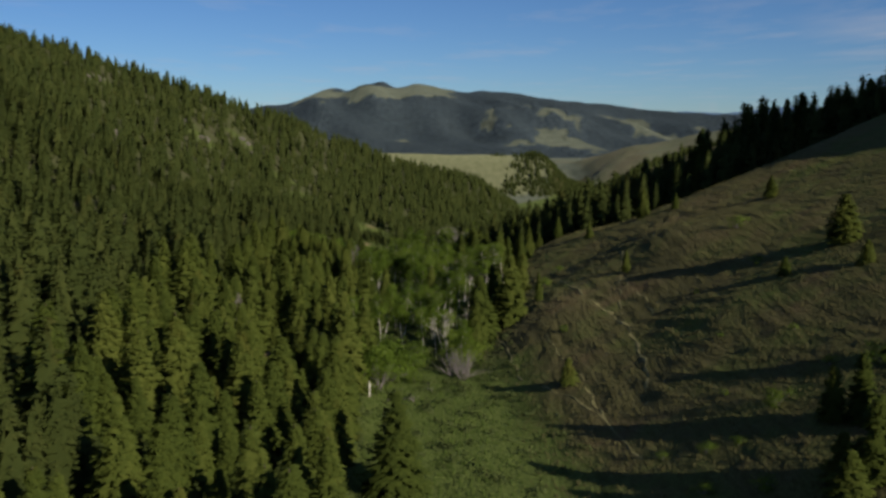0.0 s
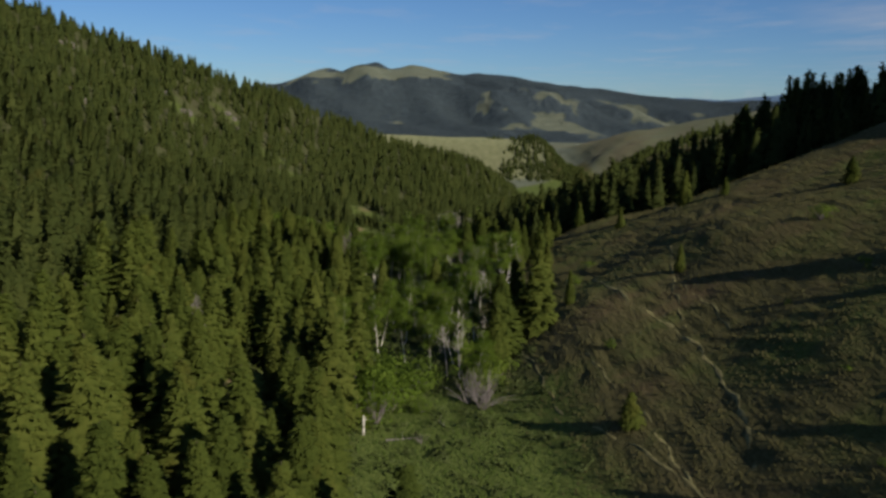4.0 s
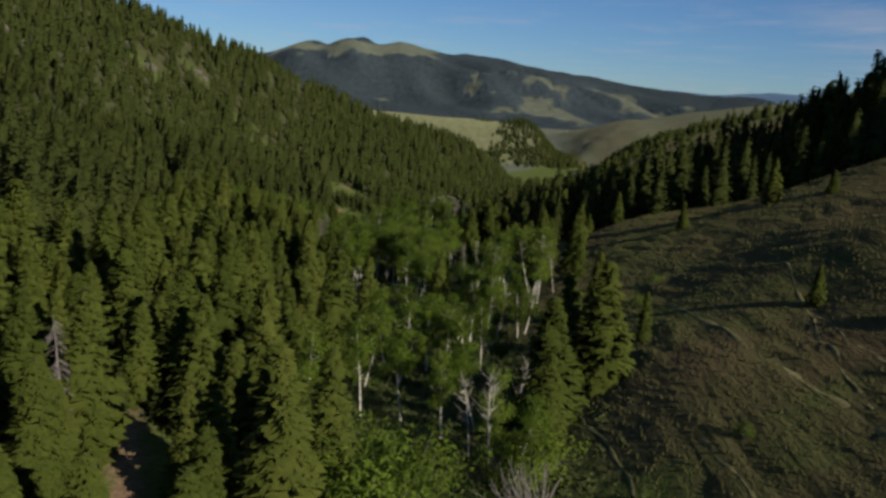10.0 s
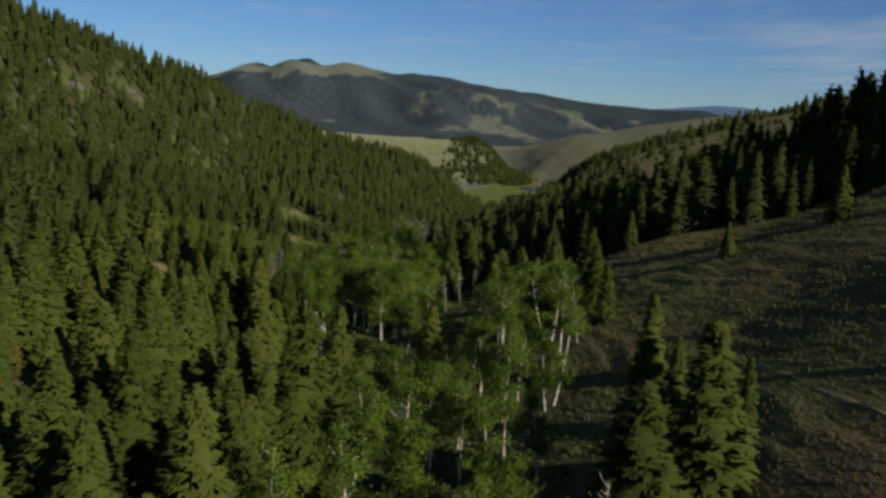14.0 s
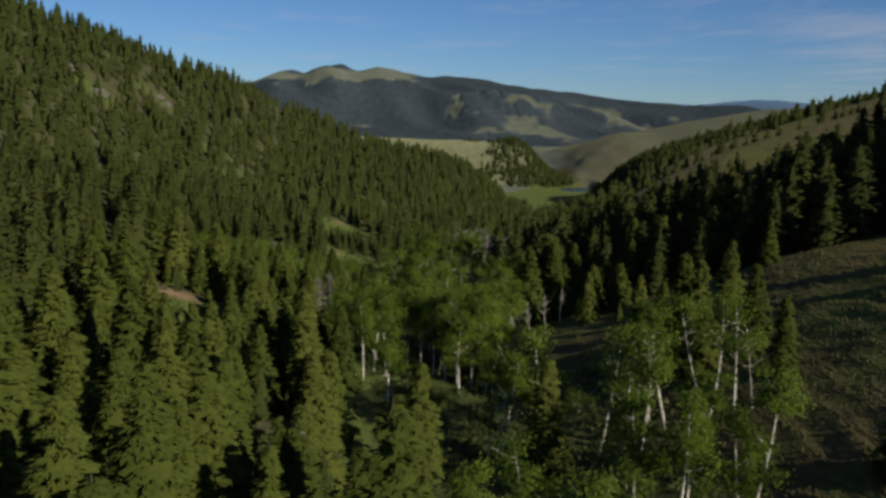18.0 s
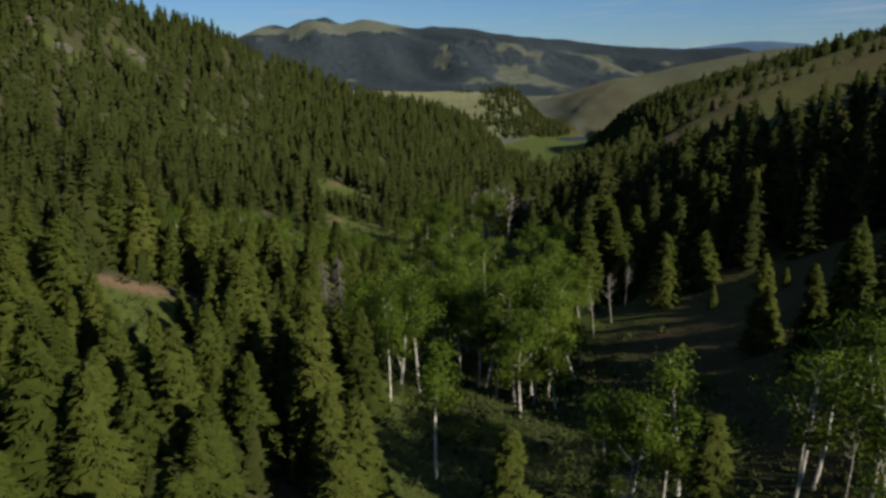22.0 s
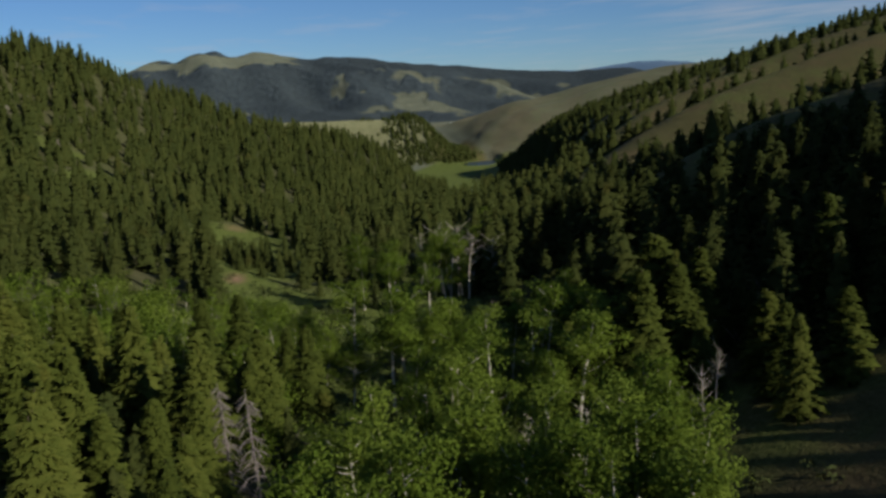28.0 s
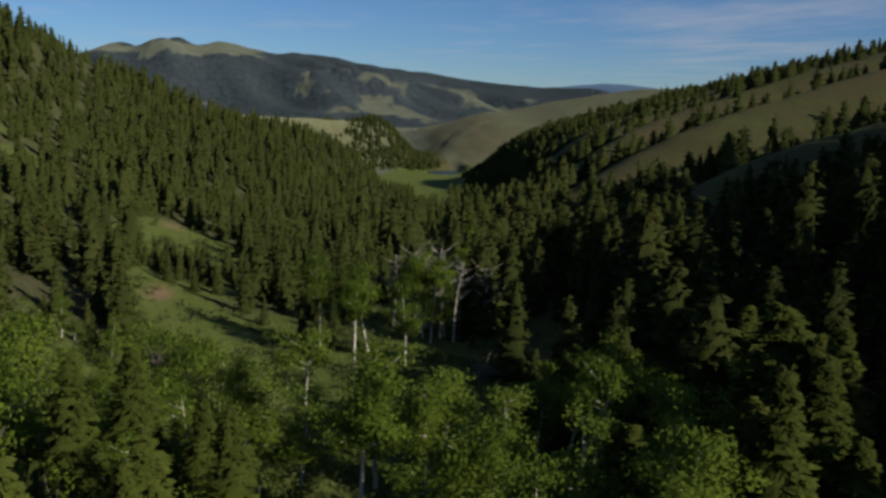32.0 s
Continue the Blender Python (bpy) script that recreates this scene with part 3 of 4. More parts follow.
def knoll_woods(x, y):
    """Clumps on the nose of the bench, a fringe along its top, and dark groves at the foot of the brown hill."""
    clump = np.maximum(0.4 + 0.6 * (wave(x, y, 70, 7.0) > -0.4), 0.9 * (x > 215))
    nose = smooth(150, 185, x + 0.5 * (1890 - y)) * smooth(315, 290, x) * smooth(1768, 1790, y) * smooth(1960, 1930, y) * clump
    fringe = 0.3 * (np.abs(y - 1975) < 12) * (x < 240) * (x > 110)
    foot = smooth(58, 74, x - axis(y) - 0.12 * np.clip(y - 1500, 0, 300)) * smooth(150, 110, x - axis(y)) * smooth(1240, 1290, y) * smooth(1735, 1690, y) * 0.75
    floor_ = smooth(1270, 1230, y) * smooth(1100, 1110, y) * (np.abs(x - axis(y)) < 110) * (np.abs(x - axis(y)) > 48) * 0.6
    row = 0.4 * smooth(350, 390, x) * smooth(620, 560, x) * (np.abs(y - 1740 - 0.25 * (x - 400)) < 16)
    grove = 0.8 * (bell(x, y, 425, 1735, 70, 40) > 0.4)
    return np.maximum.reduce([nose, fringe, foot, floor_, row, grove]) * (pond_edge(x, y) > 1.8)


def woods(x, y):
    return np.clip(np.maximum(forest_mask(x, y) * 0.93, east_woods(x, y)), 0, 1) * (meadow(x, y) < 0.4) * (1 - (y > 1010) * (np.abs(x - axis(y)) < 48)) * (1 - 0.12 * (young(x, y) > 0.35)) * (1 - 0.85 * (bell(x, y, 16, 452, 14, 22) > 0.4))


NEAR_LABEL = "tall green conifer with dense drooping branches among its neighbours"
xs, ys, r = scatter(-520, 620, -60, 1440, 6.5, woods, 3)
hs = r.uniform(10.0, 18.5, len(xs)) * (1 - 0.3 * (r.random(len(xs)) < 0.18))
hs = hs * np.where(xs > axis(ys) + 5, 1.06 - 0.2 * smooth(470, 560, ys), 1.0)
hs = np.where((xs < -15) & (ys < 280), 1.12 * hs, hs)
hs = np.where((xs > 45) & (ys > 300) & (ys < 400), 1.1 * hs, hs)
hs = np.where(young(xs, ys) > 0.35, (0.44 + 0.16 * (ys > 505)) * hs, hs)
hs = hs * (1 - 0.42 * smooth(60, 45, np.abs(xs - axis(ys))) * smooth(640, 760, ys))
hs = hs * (1 - 0.2 * smooth(330, 480, ys) * (xs < axis(ys))) * (1 + 0.16 * wave(xs, ys, 75, 4.0))
# leave out what lies behind the ridge or well outside the valley that the flight looks down
q_ = (ys - 650 - 0.968 * (xs + 331)) / 1.39
kept = (xs > -0.56 * ys - 28) & (xs < np.maximum(0.51 * ys + 20, 0.86 * ys - 290) + 60) & (q_ < 90) & (xs > -430)
beyond = ~kept & (xs > -300) & (xs < 330) & (ys < 900)
ox_, oy_, oh_ = xs[beyond], ys[beyond], hs[beyond]
xs, ys, hs = xs[kept], ys[kept], hs[kept]
off = xs + 0.09 * ys + 4
track = np.hypot(np.where(off > 0, 0.65, 1.0) * off, 0.5 * np.maximum(ys - 340, 0)) + 12 * (ys < 110)
order = [i for i in np.argsort(track) if ys[i] > 55][:285]
chosen = np.zeros(len(xs), bool)
chosen[order] = True
for i in order:
    conifer(xs[i], ys[i], hs[i], i % 10, NEAR_LABEL, wide=(1.45 if xs[i] > axis(ys[i]) else 1.05) + 0.3 * ((i * 37) % 10) / 10)

MID = [conifer_crown(rng, 1.0, 120, 4, rng.uniform(0.2, 0.28), 0.02, 0.06, k % 3 == 1, 0.56, 8, 9, 0.36) for k in range(8)]
FAR = [conifer_crown(rng, 1.0, 44, 2, rng.uniform(0.21, 0.29), 0.0, 0.085, k % 3 == 1, 0.66, 6, 5, 0.42) for k in range(10)]


def forest(name, X, Y, H, protos, label, seed=11, wide=1.0):
    """Many trees in one mesh."""
    rr = np.random.default_rng(seed)
    Z, wide = ground(X, Y), np.broadcast_to(wide, X.shape)
    which = rr.integers(0, len(protos), len(X))
    vs, fs, ns, o = [], [], [], 0
    for k, (v, f, nv) in enumerate(protos):
        i = np.where(which == k)[0]
        if not len(i):
            continue
        a = rr.uniform(0, 6.283, len(i))
        c, s_ = np.cos(a)[:, None], np.sin(a)[:, None]
        wd = (H[i] * wide[i] * rr.uniform(0.85, 1.25, len(i)))[:, None]
        px = X[i][:, None] + wd * (v[:, 0] * c - v[:, 1] * s_)
        py = Y[i][:, None] + wd * (v[:, 0] * s_ + v[:, 1] * c)
        pz = (Z[i] - 0.3)[:, None] + H[i][:, None] * v[:, 2]
        vs.append(np.stack([px, py, pz], 2).reshape(-1, 3))
        ns.append(np.stack([nv[:, 0] * c - nv[:, 1] * s_, nv[:, 0] * s_ + nv[:, 1] * c, np.broadcast_to(nv[:, 2], px.shape)], 2).reshape(-1, 3))
        off = (np.arange(len(i)) * len(v))[:, None, None]
        fs.append((f[None] + off).reshape(-1, 3) + o)
        o += len(i) * len(v)
    me = raw_mesh(name, np.concatenate(vs), np.concatenate(fs), True, np.concatenate(ns))
    me.materials.append(M_FOREST)
    return tagged(new(name, me), label, "forest", kind="stuff")


rest = ~chosen
close = rest & (np.hypot(xs + 0.09 * ys, 1.0 * np.maximum(ys - 340, 0)) < 190) & (ys > 40)
forest("conifer_forest", xs[close], ys[close], hs[close], MID, "dense green conifers on the valley side", 11, 1.12)
away = rest & ~close
forest("distant_conifer_forest", xs[away], ys[away], hs[away], FAR, "dark green conifer forest covering the far slopes", 11, np.where(xs[away] > axis(ys[away]) + 10, 1.65, 1.22))
PLAIN = [conifer_crown(rng, 1.0, 12, 1, rng.uniform(0.2, 0.26), 0.0, 0.1, k % 3 == 1, 0.9, 5, 3, 0.45) for k in range(4)]
forest("outlying_conifer_forest", ox_, oy_, oh_, PLAIN, "green conifer forest going on over the valley's shoulder", 13, 1.1)
kx, ky, kr = scatter(-200, 640, 1090, 2000, 6.0, knoll_woods, 5)
forest("knoll_trees", kx, ky, kr.uniform(7, 14, len(kx)), FAR, "scattered dark conifers on a grassy knoll far off", 12, 1.5)
sx_, sy_, sr_ = scatter(-95, 10, 30, 430, 6.3, lambda x, y: 0.85 * forest_mask(x, y) * (np.abs(x + 0.09 * y + 10) < 62) * (clearing(x, y) < 0.3), 17)
forest("young_conifers", sx_, sy_, sr_.uniform(4, 9, len(sx_)), FAR, "young green conifers filling the gaps under the tall trees", 18, 1.35)
mx_, my_, mr_ = scatter(-64, -24, 505, 548, 3.6, lambda x, y: 0.75 * (bell(x, y, -43, 526, 17, 9, -12) > 0.4), 19)
forest("meadow_conifers", mx_, my_, mr_.uniform(3.2, 6.8, len(mx_)), MID, "short dark conifers in a band between two meadows", 20, 1.3)

# conifers that stand out on their own
SINGLE = "lone green conifer standing on the open grass slope"
for x, y, h, kind, wide in ((9.2, 216.2, 18.5, 0, 1.3), (17.3, 221.5, 18.2, 3, 1.35), (13.2, 228, 17.5, 6, 1.2), (8, 208, 13.5, 9, 1.1), (8, 378, 18, 3, 1.15), (14, 383, 17, 1, 1.1),
                            (19.3, 316, 12.5, 4, 1.1), (19.5, 301, 17, 5, 1.0), (20.5, 310, 16.5, 7, 1.1), (19, 328, 12.5, 8, 1.1), (24, 318, 13, 1, 1.1), (18, 363, 11, 0, 1.1), (17, 397, 16, 6, 1.1), (19.5, 387, 15, 9, 1.2), (31, 378, 17, 3, 1.1), (36, 372, 16, 7, 1.1), (15, 230, 12, 2, 1.2), (24, 258, 12, 8, 1.1), (27, 300, 13, 6, 1.1), (26, 288, 10, 1, 1.1), (32, 322, 12, 9, 1.0), (-4, 284, 15, 3, 1.15), (-6.8, 118, 15.5, 6, 1.35), (-19, 284, 15, 0, 1.05), (21, 240, 11, 2, 0.9), (26, 232, 8, 4, 0.9)):
    conifer(x, y, h, kind, "tall conifer at the edge of the aspen grove", "conifers by the aspens", wide)
for x, y, h, kind, wide in ((22, 352, 4, 3, 0.9), (50.4, 297, 6.5, 3, 0.9), (66.9, 290, 10, 5, 0.9), (74.9, 279.4, 5.1, 6, 1.0), (23.8, 160, 5.4, 0, 1.35), (91.6, 242.4, 6.3, 6, 1.3), (76.1, 154, 4.6, 9, 1.5), (80.2, 172.6, 9.8, 3, 1.75),
                            (66.7, 167.3, 4, 0, 1.5), (52.2, 104.5, 9, 1, 0.95), (49.7, 107.1, 7.3, 4, 1.2), (46.9, 90.1, 10.1, 7, 1.2), (45.1, 93.5, 5.9, 9, 1.5), (43.2, 87.8, 6.9, 0, 1.5), (55, 98, 8, 2, 1.1), (62, 116, 6, 5, 1.0), (67, 108, 8, 8, 1.1),
                            (47.6, 223, 6, 2, 0.8), (30, 345, 3, 6, 1.0), (38, 340, 6, 2, 0.9), (45, 338, 9, 1, 0.9)):
    conifer(x, y, h, kind, "bushy round-crowned conifer casting a long shadow on the grass" if wide > 1.6 else SINGLE, "conifers on the grass slope", 1.25 * wide)
for x, y, h, kind in ((101.9, 345, 25, 1, ), (98, 335, 17, 4), (106, 349, 15, 8), (112.3, 345, 20, 0), (108, 338, 13, 3), (123.7, 357, 25, 6), (118, 350, 18, 2), (129, 352, 17, 9), (135.7, 370, 16, 5), (134, 343, 15, 7), (139.5, 357, 20.5, 3), (146, 359, 21, 0),
                      (143, 345, 14, 4), (150.5, 361, 12, 8), (156, 358, 16, 1), (162, 362, 17, 6), (164, 352, 13.5, 2), (170, 358, 15, 9), (175, 360, 17, 5), (180, 364, 18, 7), (186, 368, 19, 0), (90, 338, 14, 5), (84, 340, 13, 7), (94, 345, 15, 9)):
    conifer(x, y, h, kind, "tall dark conifer behind the crest of the grass spur", "conifers along the spur", 0.95 + 0.3 * ((x * 7) % 5) / 5)


# ---- aspens ----
def leaf_cloud(rng, centres, n, spread, size):
    """Small folded leaves scattered round clump centres."""
    V, F = [], []
    mid_z = float(np.mean([c[2] for c in centres]))
    mid_x, mid_y = float(np.mean([c[0] for c in centres])), float(np.mean([c[1] for c in centres]))
    for c in centres:
        for k in range(n):
            p = np.array(c) + rng.normal(0, 1, 3) * spread * np.array([1, 1, 0.7])
            u = rng.normal(0, 1, 3)
            u /= np.linalg.norm(u)
            w = np.cross(u, rng.normal(0, 1, 3))
            w /= np.linalg.norm(w) + 1e-6
            s = size * rng.uniform(0.6, 1.3)
            i = len(V)
            V += [p - u * s, p + w * s * 0.8, p + u * s]
            F.append((i, i + 1, i + 2))
    V, F = np.array(V), np.array(F)
    F, N = soft_normals(V - np.array([mid_x, mid_y, 0]), F, np.full(len(V), mid_z - 0.6), 0.25, 0.4)
    return V, F, N


def leafy(name, rng, centres, n, spread, size):
    v, f, nv = leaf_cloud(rng, centres, n, spread, size)
    return raw_mesh(name, v, f, True, nv)


def make_aspen(rng, lean, bare, leaves=105, low=0.46):
    """A slender aspen 15 m high: trunk, limbs and crown meshes."""
    bend = rng.uniform(-0.5, 0.5, 2)
    pts = [(lean * t + bend[0] * math.sin(2.6 * t), bend[1] * math.sin(3 * t), -0.6 + 14.2 * t) for t in (0, 0.2, 0.4, 0.6, 0.8, 1.0)]
    trunk = raw_mesh("trunk", *tube(pts, [0.17, 0.15, 0.125, 0.1, 0.06, 0.02], 8))
    limbs, centres = [], []
    for k in range(30 if bare else 14):
        t = rng.uniform(low, 0.97)
        j = min(int(t * 5), 4)
        f = t * 5 - j
        base = np.array(pts[j]) * (1 - f) + np.array(pts[j + 1]) * f
        a = rng.uniform(0, 6.283)
        L = rng.uniform(1.0, 2.9) * (1.3 - 0.55 * t)
        tip = base + np.array([math.cos(a) * L, math.sin(a) * L, L * rng.uniform(0.5, 1.0)])
        midp = (base + tip) / 2 + np.array([0, 0, -0.12 * L])
        limbs.append(raw_mesh("limb", *tube([tuple(base), tuple(midp), tuple(tip)], [0.055, 0.04, 0.012], 5)))
        centres += [tip, (tip + midp) / 2 + rng.normal(0, 0.3, 3), base + rng.normal(0, 0.5, 3) + np.array([0, 0, 0.7])]
    centres += [np.array(pts[-1]), np.array(pts[-1]) - np.array([0.2, 0.1, 1.0])]
    crown = None if bare else leafy("crown", rng, centres, leaves, 0.5, 0.18)
    return trunk, limbs, crown


ASPENS = [make_aspen(rng, lean, False, 95, low) for lean, low in ((0.2, 0.28), (-1.4, 0.5), (2.2, 0.42), (0.5, 0.22), (-2.4, 0.48), (1.2, 0.34))]
THIN = [make_aspen(rng, lean, False, 44, 0.6) for lean in (0.6, -1.4, 1.9)]
BARE = [make_aspen(rng, lean, True) for lean in (0.6, -1.0)]


def aspen(x, y, h, kind, turn, bare=False, girth=1.0):
    thin = -3 < x and 270 < y < 300
    trunk, limbs, crown = BARE[kind] if bare else THIN[kind % 3] if thin else ASPENS[kind]
    e = new("dead_aspen" if bare else "aspen")
    e.location = (x, y, float(ground(x, y)))
    e.scale = (h / 15 * girth, h / 15 * girth, h / 15)
    e.rotation_euler = (radians(5 * math.sin(x * 3.7 + y)), radians(6 * math.sin(x * 1.9 - y * 2.3)), turn)
    stem = part("trunk", trunk, M_PALE if bare else M_ASPENBARK, e, "bare pale trunk" if bare else "slender white trunk")
    for m in limbs:
        part("limb", m, M_PALE if bare else M_ASPENBARK, stem)
    if crown:
        part("crown", crown, M_ASPEN, e, "bright green fluttering leaves")
    return tagged(e, "leafless pale aspen with forked bare limbs" if bare else "white-trunked aspen with a thin sparse crown" if thin else "slender white-trunked aspen with a bright green crown", "tree", "aspens on the gulch floor")


GROVE_LOW = ((10.6, 261), (2.2, 268), (8.7, 293), (-22.5, 215), (-16, 222), (-10.2, 221), (-6.4, 250), (-4.8, 213), (0.2, 217), (0.9, 209), (3.3, 199), (4.6, 262), (12, 262), (0, 272), (-16.5, 238),
             (-11, 240), (-6.4, 249), (-3.5, 242), (-0.8, 238), (5, 238), (-3.6, 296), (6.9, 280), (16, 286), (-23, 310), (8, 268), (-9, 262), (-14, 255), (-2, 256), (3, 249))
GROVE_MID = ((-27.8, 336), (-26.2, 345), (-10.9, 331), (-8.5, 336), (-5.9, 345), (-12.9, 347), (-8.3, 292), (-9.8, 293), (-3.1, 293), (3.3, 287), (7.2, 283), (11.2, 285),
             (16, 285), (16.1, 278), (-4.6, 341), (-0.9, 344), (-12.5, 350), (-13.1, 357), (-23.7, 341), (-7, 350), (-2, 352), (-17, 352), (-9, 358), (-20, 350), (-4, 358), (1, 350), (-15, 362), (-21, 362), (-11, 336), (-8, 340), (-13, 340), (-6, 338), (-15, 344), (-10, 346), (-3, 347), (-1, 356), (2, 361), (-26, 352), (-23, 357), (-29, 338), (-6, 333), (-17, 358))
GROVE_HIGH = ((-0.9, 470), (1.1, 468), (1.8, 465), (8.2, 472), (14, 489), (19, 501), (-17, 462), (-9.7, 457), (-22.7, 413), (-10.4, 402), (-11.7, 403), (-6, 398), (-1, 404),
              (4, 408), (9, 400), (-16, 408), (-28, 402), (-34, 410), (-30, 422), (3, 474), (5, 469), (-5, 452), (-13, 450), (-24, 400), (12, 408), (-19, 396), (2, 396), (-38, 396), (-8, 385), (-2, 390), (-13, 388), (3, 386), (7, 392), (-18, 384), (-5, 376), (-11, 374), (0, 378), (10, 386), (-16, 372), (5, 400))
for n, (grove, h0) in enumerate(((GROVE_LOW, 14.0), (GROVE_MID, 16.0), (GROVE_HIGH, 14.5))):
    for i, (x, y) in enumerate(grove):
        aspen(x, y, (8.5 if n == 2 and x < -25 else h0) + ((i * 29 + n * 7) % 10 - 4) * 0.4, (i * 5 + n) % 6, (i * 2.4 + n) % 6.28, girth=0.95 + 0.3 * ((i * 13) % 7) / 7 + 0.15 * (n == 2))
for i, (x, y, h) in enumerate(((31, 506, 12), (-9, 291, 11), (-7, 353, 13), (4, 240, 10), (1, 212, 11), (-1, 470, 15), (4, 468, 14), (9, 474, 14), (10, 290, 8), (1.5, 473, 16), (6, 466, 15), (11, 468, 14), (-3, 476, 15), (7, 478, 16), (13, 475, 13), (-12, 352, 12), (9, 296, 12), (20, 282, 11), (6, 362, 10), (10, 366, 9), (14, 372, 8), (2, 358, 10), (17, 380, 8), (-3, 362, 11), (-9, 368, 9), (-14, 344, 14), (-10.5, 341, 13.5), (-7.5, 346, 13), (-1.5, 206, 12), (1, 204, 13), (5, 214, 12))):
    aspen(x, y, h, i % 2, i * 1.9, True, 1.5 if y > 460 else 1.0)


# ---- dead wood and shrubs ----
def dead_conifer(x, y, h):
    e = new("dead_conifer")
    e.location = (x, y, float(ground(x, y)))
    e.rotation_euler = (radians(2), radians(-3), 0.4)
    part("trunk", raw_mesh("trunk", *tube([(0, 0, -0.5), (0.1, 0, h * 0.5), (0, 0, h)], [0.22, 0.14, 0.02], 7)), M_DEAD, e)
    rr = np.random.default_rng(int(x * 3 + y))
    for k in range(80):
        q = rr.uniform(0.15, 0.97)
        a, L = rr.uniform(0, 6.283), (1 - q) * 2.3 + 0.35
        z = q * h
        p = [(0, 0, z), (math.cos(a) * L * 0.5, math.sin(a) * L * 0.5, z - 0.1 * L), (math.cos(a) * L, math.sin(a) * L, z - 0.5 * L)]
        twigs = [tube(p, [0.05, 0.038, 0.012], 4)]
        for j in range(5):
            b, u = a + rr.uniform(-1.2, 1.2), rr.uniform(0.4, 1)
            o = Vector(p[1]).lerp(Vector(p[2]), u * 2 - 1) if u > 0.5 else Vector(p[0]).lerp(Vector(p[1]), u * 2)
            twigs.append(tube([tuple(o), (o.x + math.cos(b) * 0.5, o.y + math.sin(b) * 0.5, o.z - 0.4)], [0.032, 0.01], 3))
        part("branch", raw_mesh("branch", *joined(twigs)), M_DEAD, e)
    return tagged(e, "dead grey conifer with drooping bare branches", "dead tree", "dead trees")


for x, y, h in ((-34.5, 352, 17), (-38, 366, 13), (-30, 262, 13), (-45, 190, 15)):
    dead_conifer(x, y, h)

SHRUBS = []
for k in range(4):
    c = [np.array([rng.normal(0, 0.8), rng.normal(0, 0.8), rng.uniform(0.5, 2.4)]) for j in range(16)]
    stems = joined([tube([(0, 0, -0.2), tuple(p * 0.5 + np.array([0, 0, 0.1])), tuple(p)], [0.04, 0.03, 0.01], 4) for p in c])
    SHRUBS.append((leafy("foliage", rng, c, 80, 0.45, 0.13), raw_mesh("woody_base", *stems)))


def shrub(x, y, h, kind, bare=False):
    e = new("bare_shrub" if bare else "shrub")
    e.location = (x, y, float(ground(x, y)))
    e.scale = (h / 2.6,) * 3
    e.rotation_euler = (0, 0, (x * 3 + y) % 6.28)
    part("woody_base", SHRUBS[kind][1], M_DEAD, e)
    if not bare:
        part("foliage", SHRUBS[kind][0], M_ASPEN if h > 3 else M_SHRUB, e)
    return tagged(e, "leafless grey thicket of thin stems" if bare else "leafy green shrub on the grassy gulch floor", "shrub", "bare shrubs" if bare else "shrubs on the gulch floor")


for i, (x, y, h) in enumerate(((-13.5, 177, 7.5), (-15.5, 182, 8.5), (-11.5, 186, 7.5), (-9, 191, 6.5), (-17, 176, 5.5), (-19, 188, 7), (-6, 184, 2.5), (3, 196, 5), (6, 199, 5.5), (-14, 196, 7), (-8, 198, 6),
                               (30, 252, 2.5), (35, 262, 2), (-20, 205, 4), (-23, 372, 4), (-28, 380, 4), (-12, 385, 4), (0, 388, 4.5), (6, 366, 3), (-34, 380, 4.5), (-40, 404, 4.5),
                               (-37, 390, 5), (-44, 398, 4.5), (-48, 408, 4.5), (-33, 396, 5), (2, 205, 3), (12, 300, 3), (5, 306, 3), (-14, 318, 3), (0, 312, 2.5), (-20, 322, 3), (10, 325, 2.5), (18, 318, 2))):
    shrub(x, y, h, i % 4)
tx_, ty_, tr_ = scatter(-84, -22, 396, 462, 5.2, lambda x, y: 0.8 * (bell(x, y, -52, 428, 30, 26) > 0.4), 31)
for i, (x, y) in enumerate(zip(tx_, ty_)):
    if i % 3:
        shrub(float(x), float(y), tr_.uniform(3.2, 5.5), i % 4)
    else:
        aspen(float(x), float(y), tr_.uniform(4.5, 6.5), i % 6, i * 1.3, girth=1.2)
for i, (x, y, h) in enumerate(((3.7, 188.4, 7.5), (5.4, 190, 6.5), (2, 189.5, 6), (4.2, 186, 5.5), (-6, 168, 2), (4, 441, 5), (6, 444, 4.5), (24, 384, 5), (28, 390, 5), (20, 388, 4.5), (32, 394, 4.5), (8, 232, 4), (10, 234, 4))):
    shrub(x, y, h, i % 4, True)
for i, (x, y, h) in enumerate(((73.4, 216.1, 3.0), (67.5, 184.3, 1.6), (54, 182.1, 1.0), (47, 117.9, 2.5), (36.2, 114.1, 1.6), (31.4, 118, 1.2), (60.3, 116.1, 3.0), (27.5, 193.2, 1.7), (40, 112, 1.3), (56, 122, 1.4), (43, 128, 0.9), (58, 140, 1.0), (49, 150, 0.8), (33, 104, 1.5), (28, 100, 1.4), (38, 98, 2.0))):
    shrub(x, y, h, i % 4)


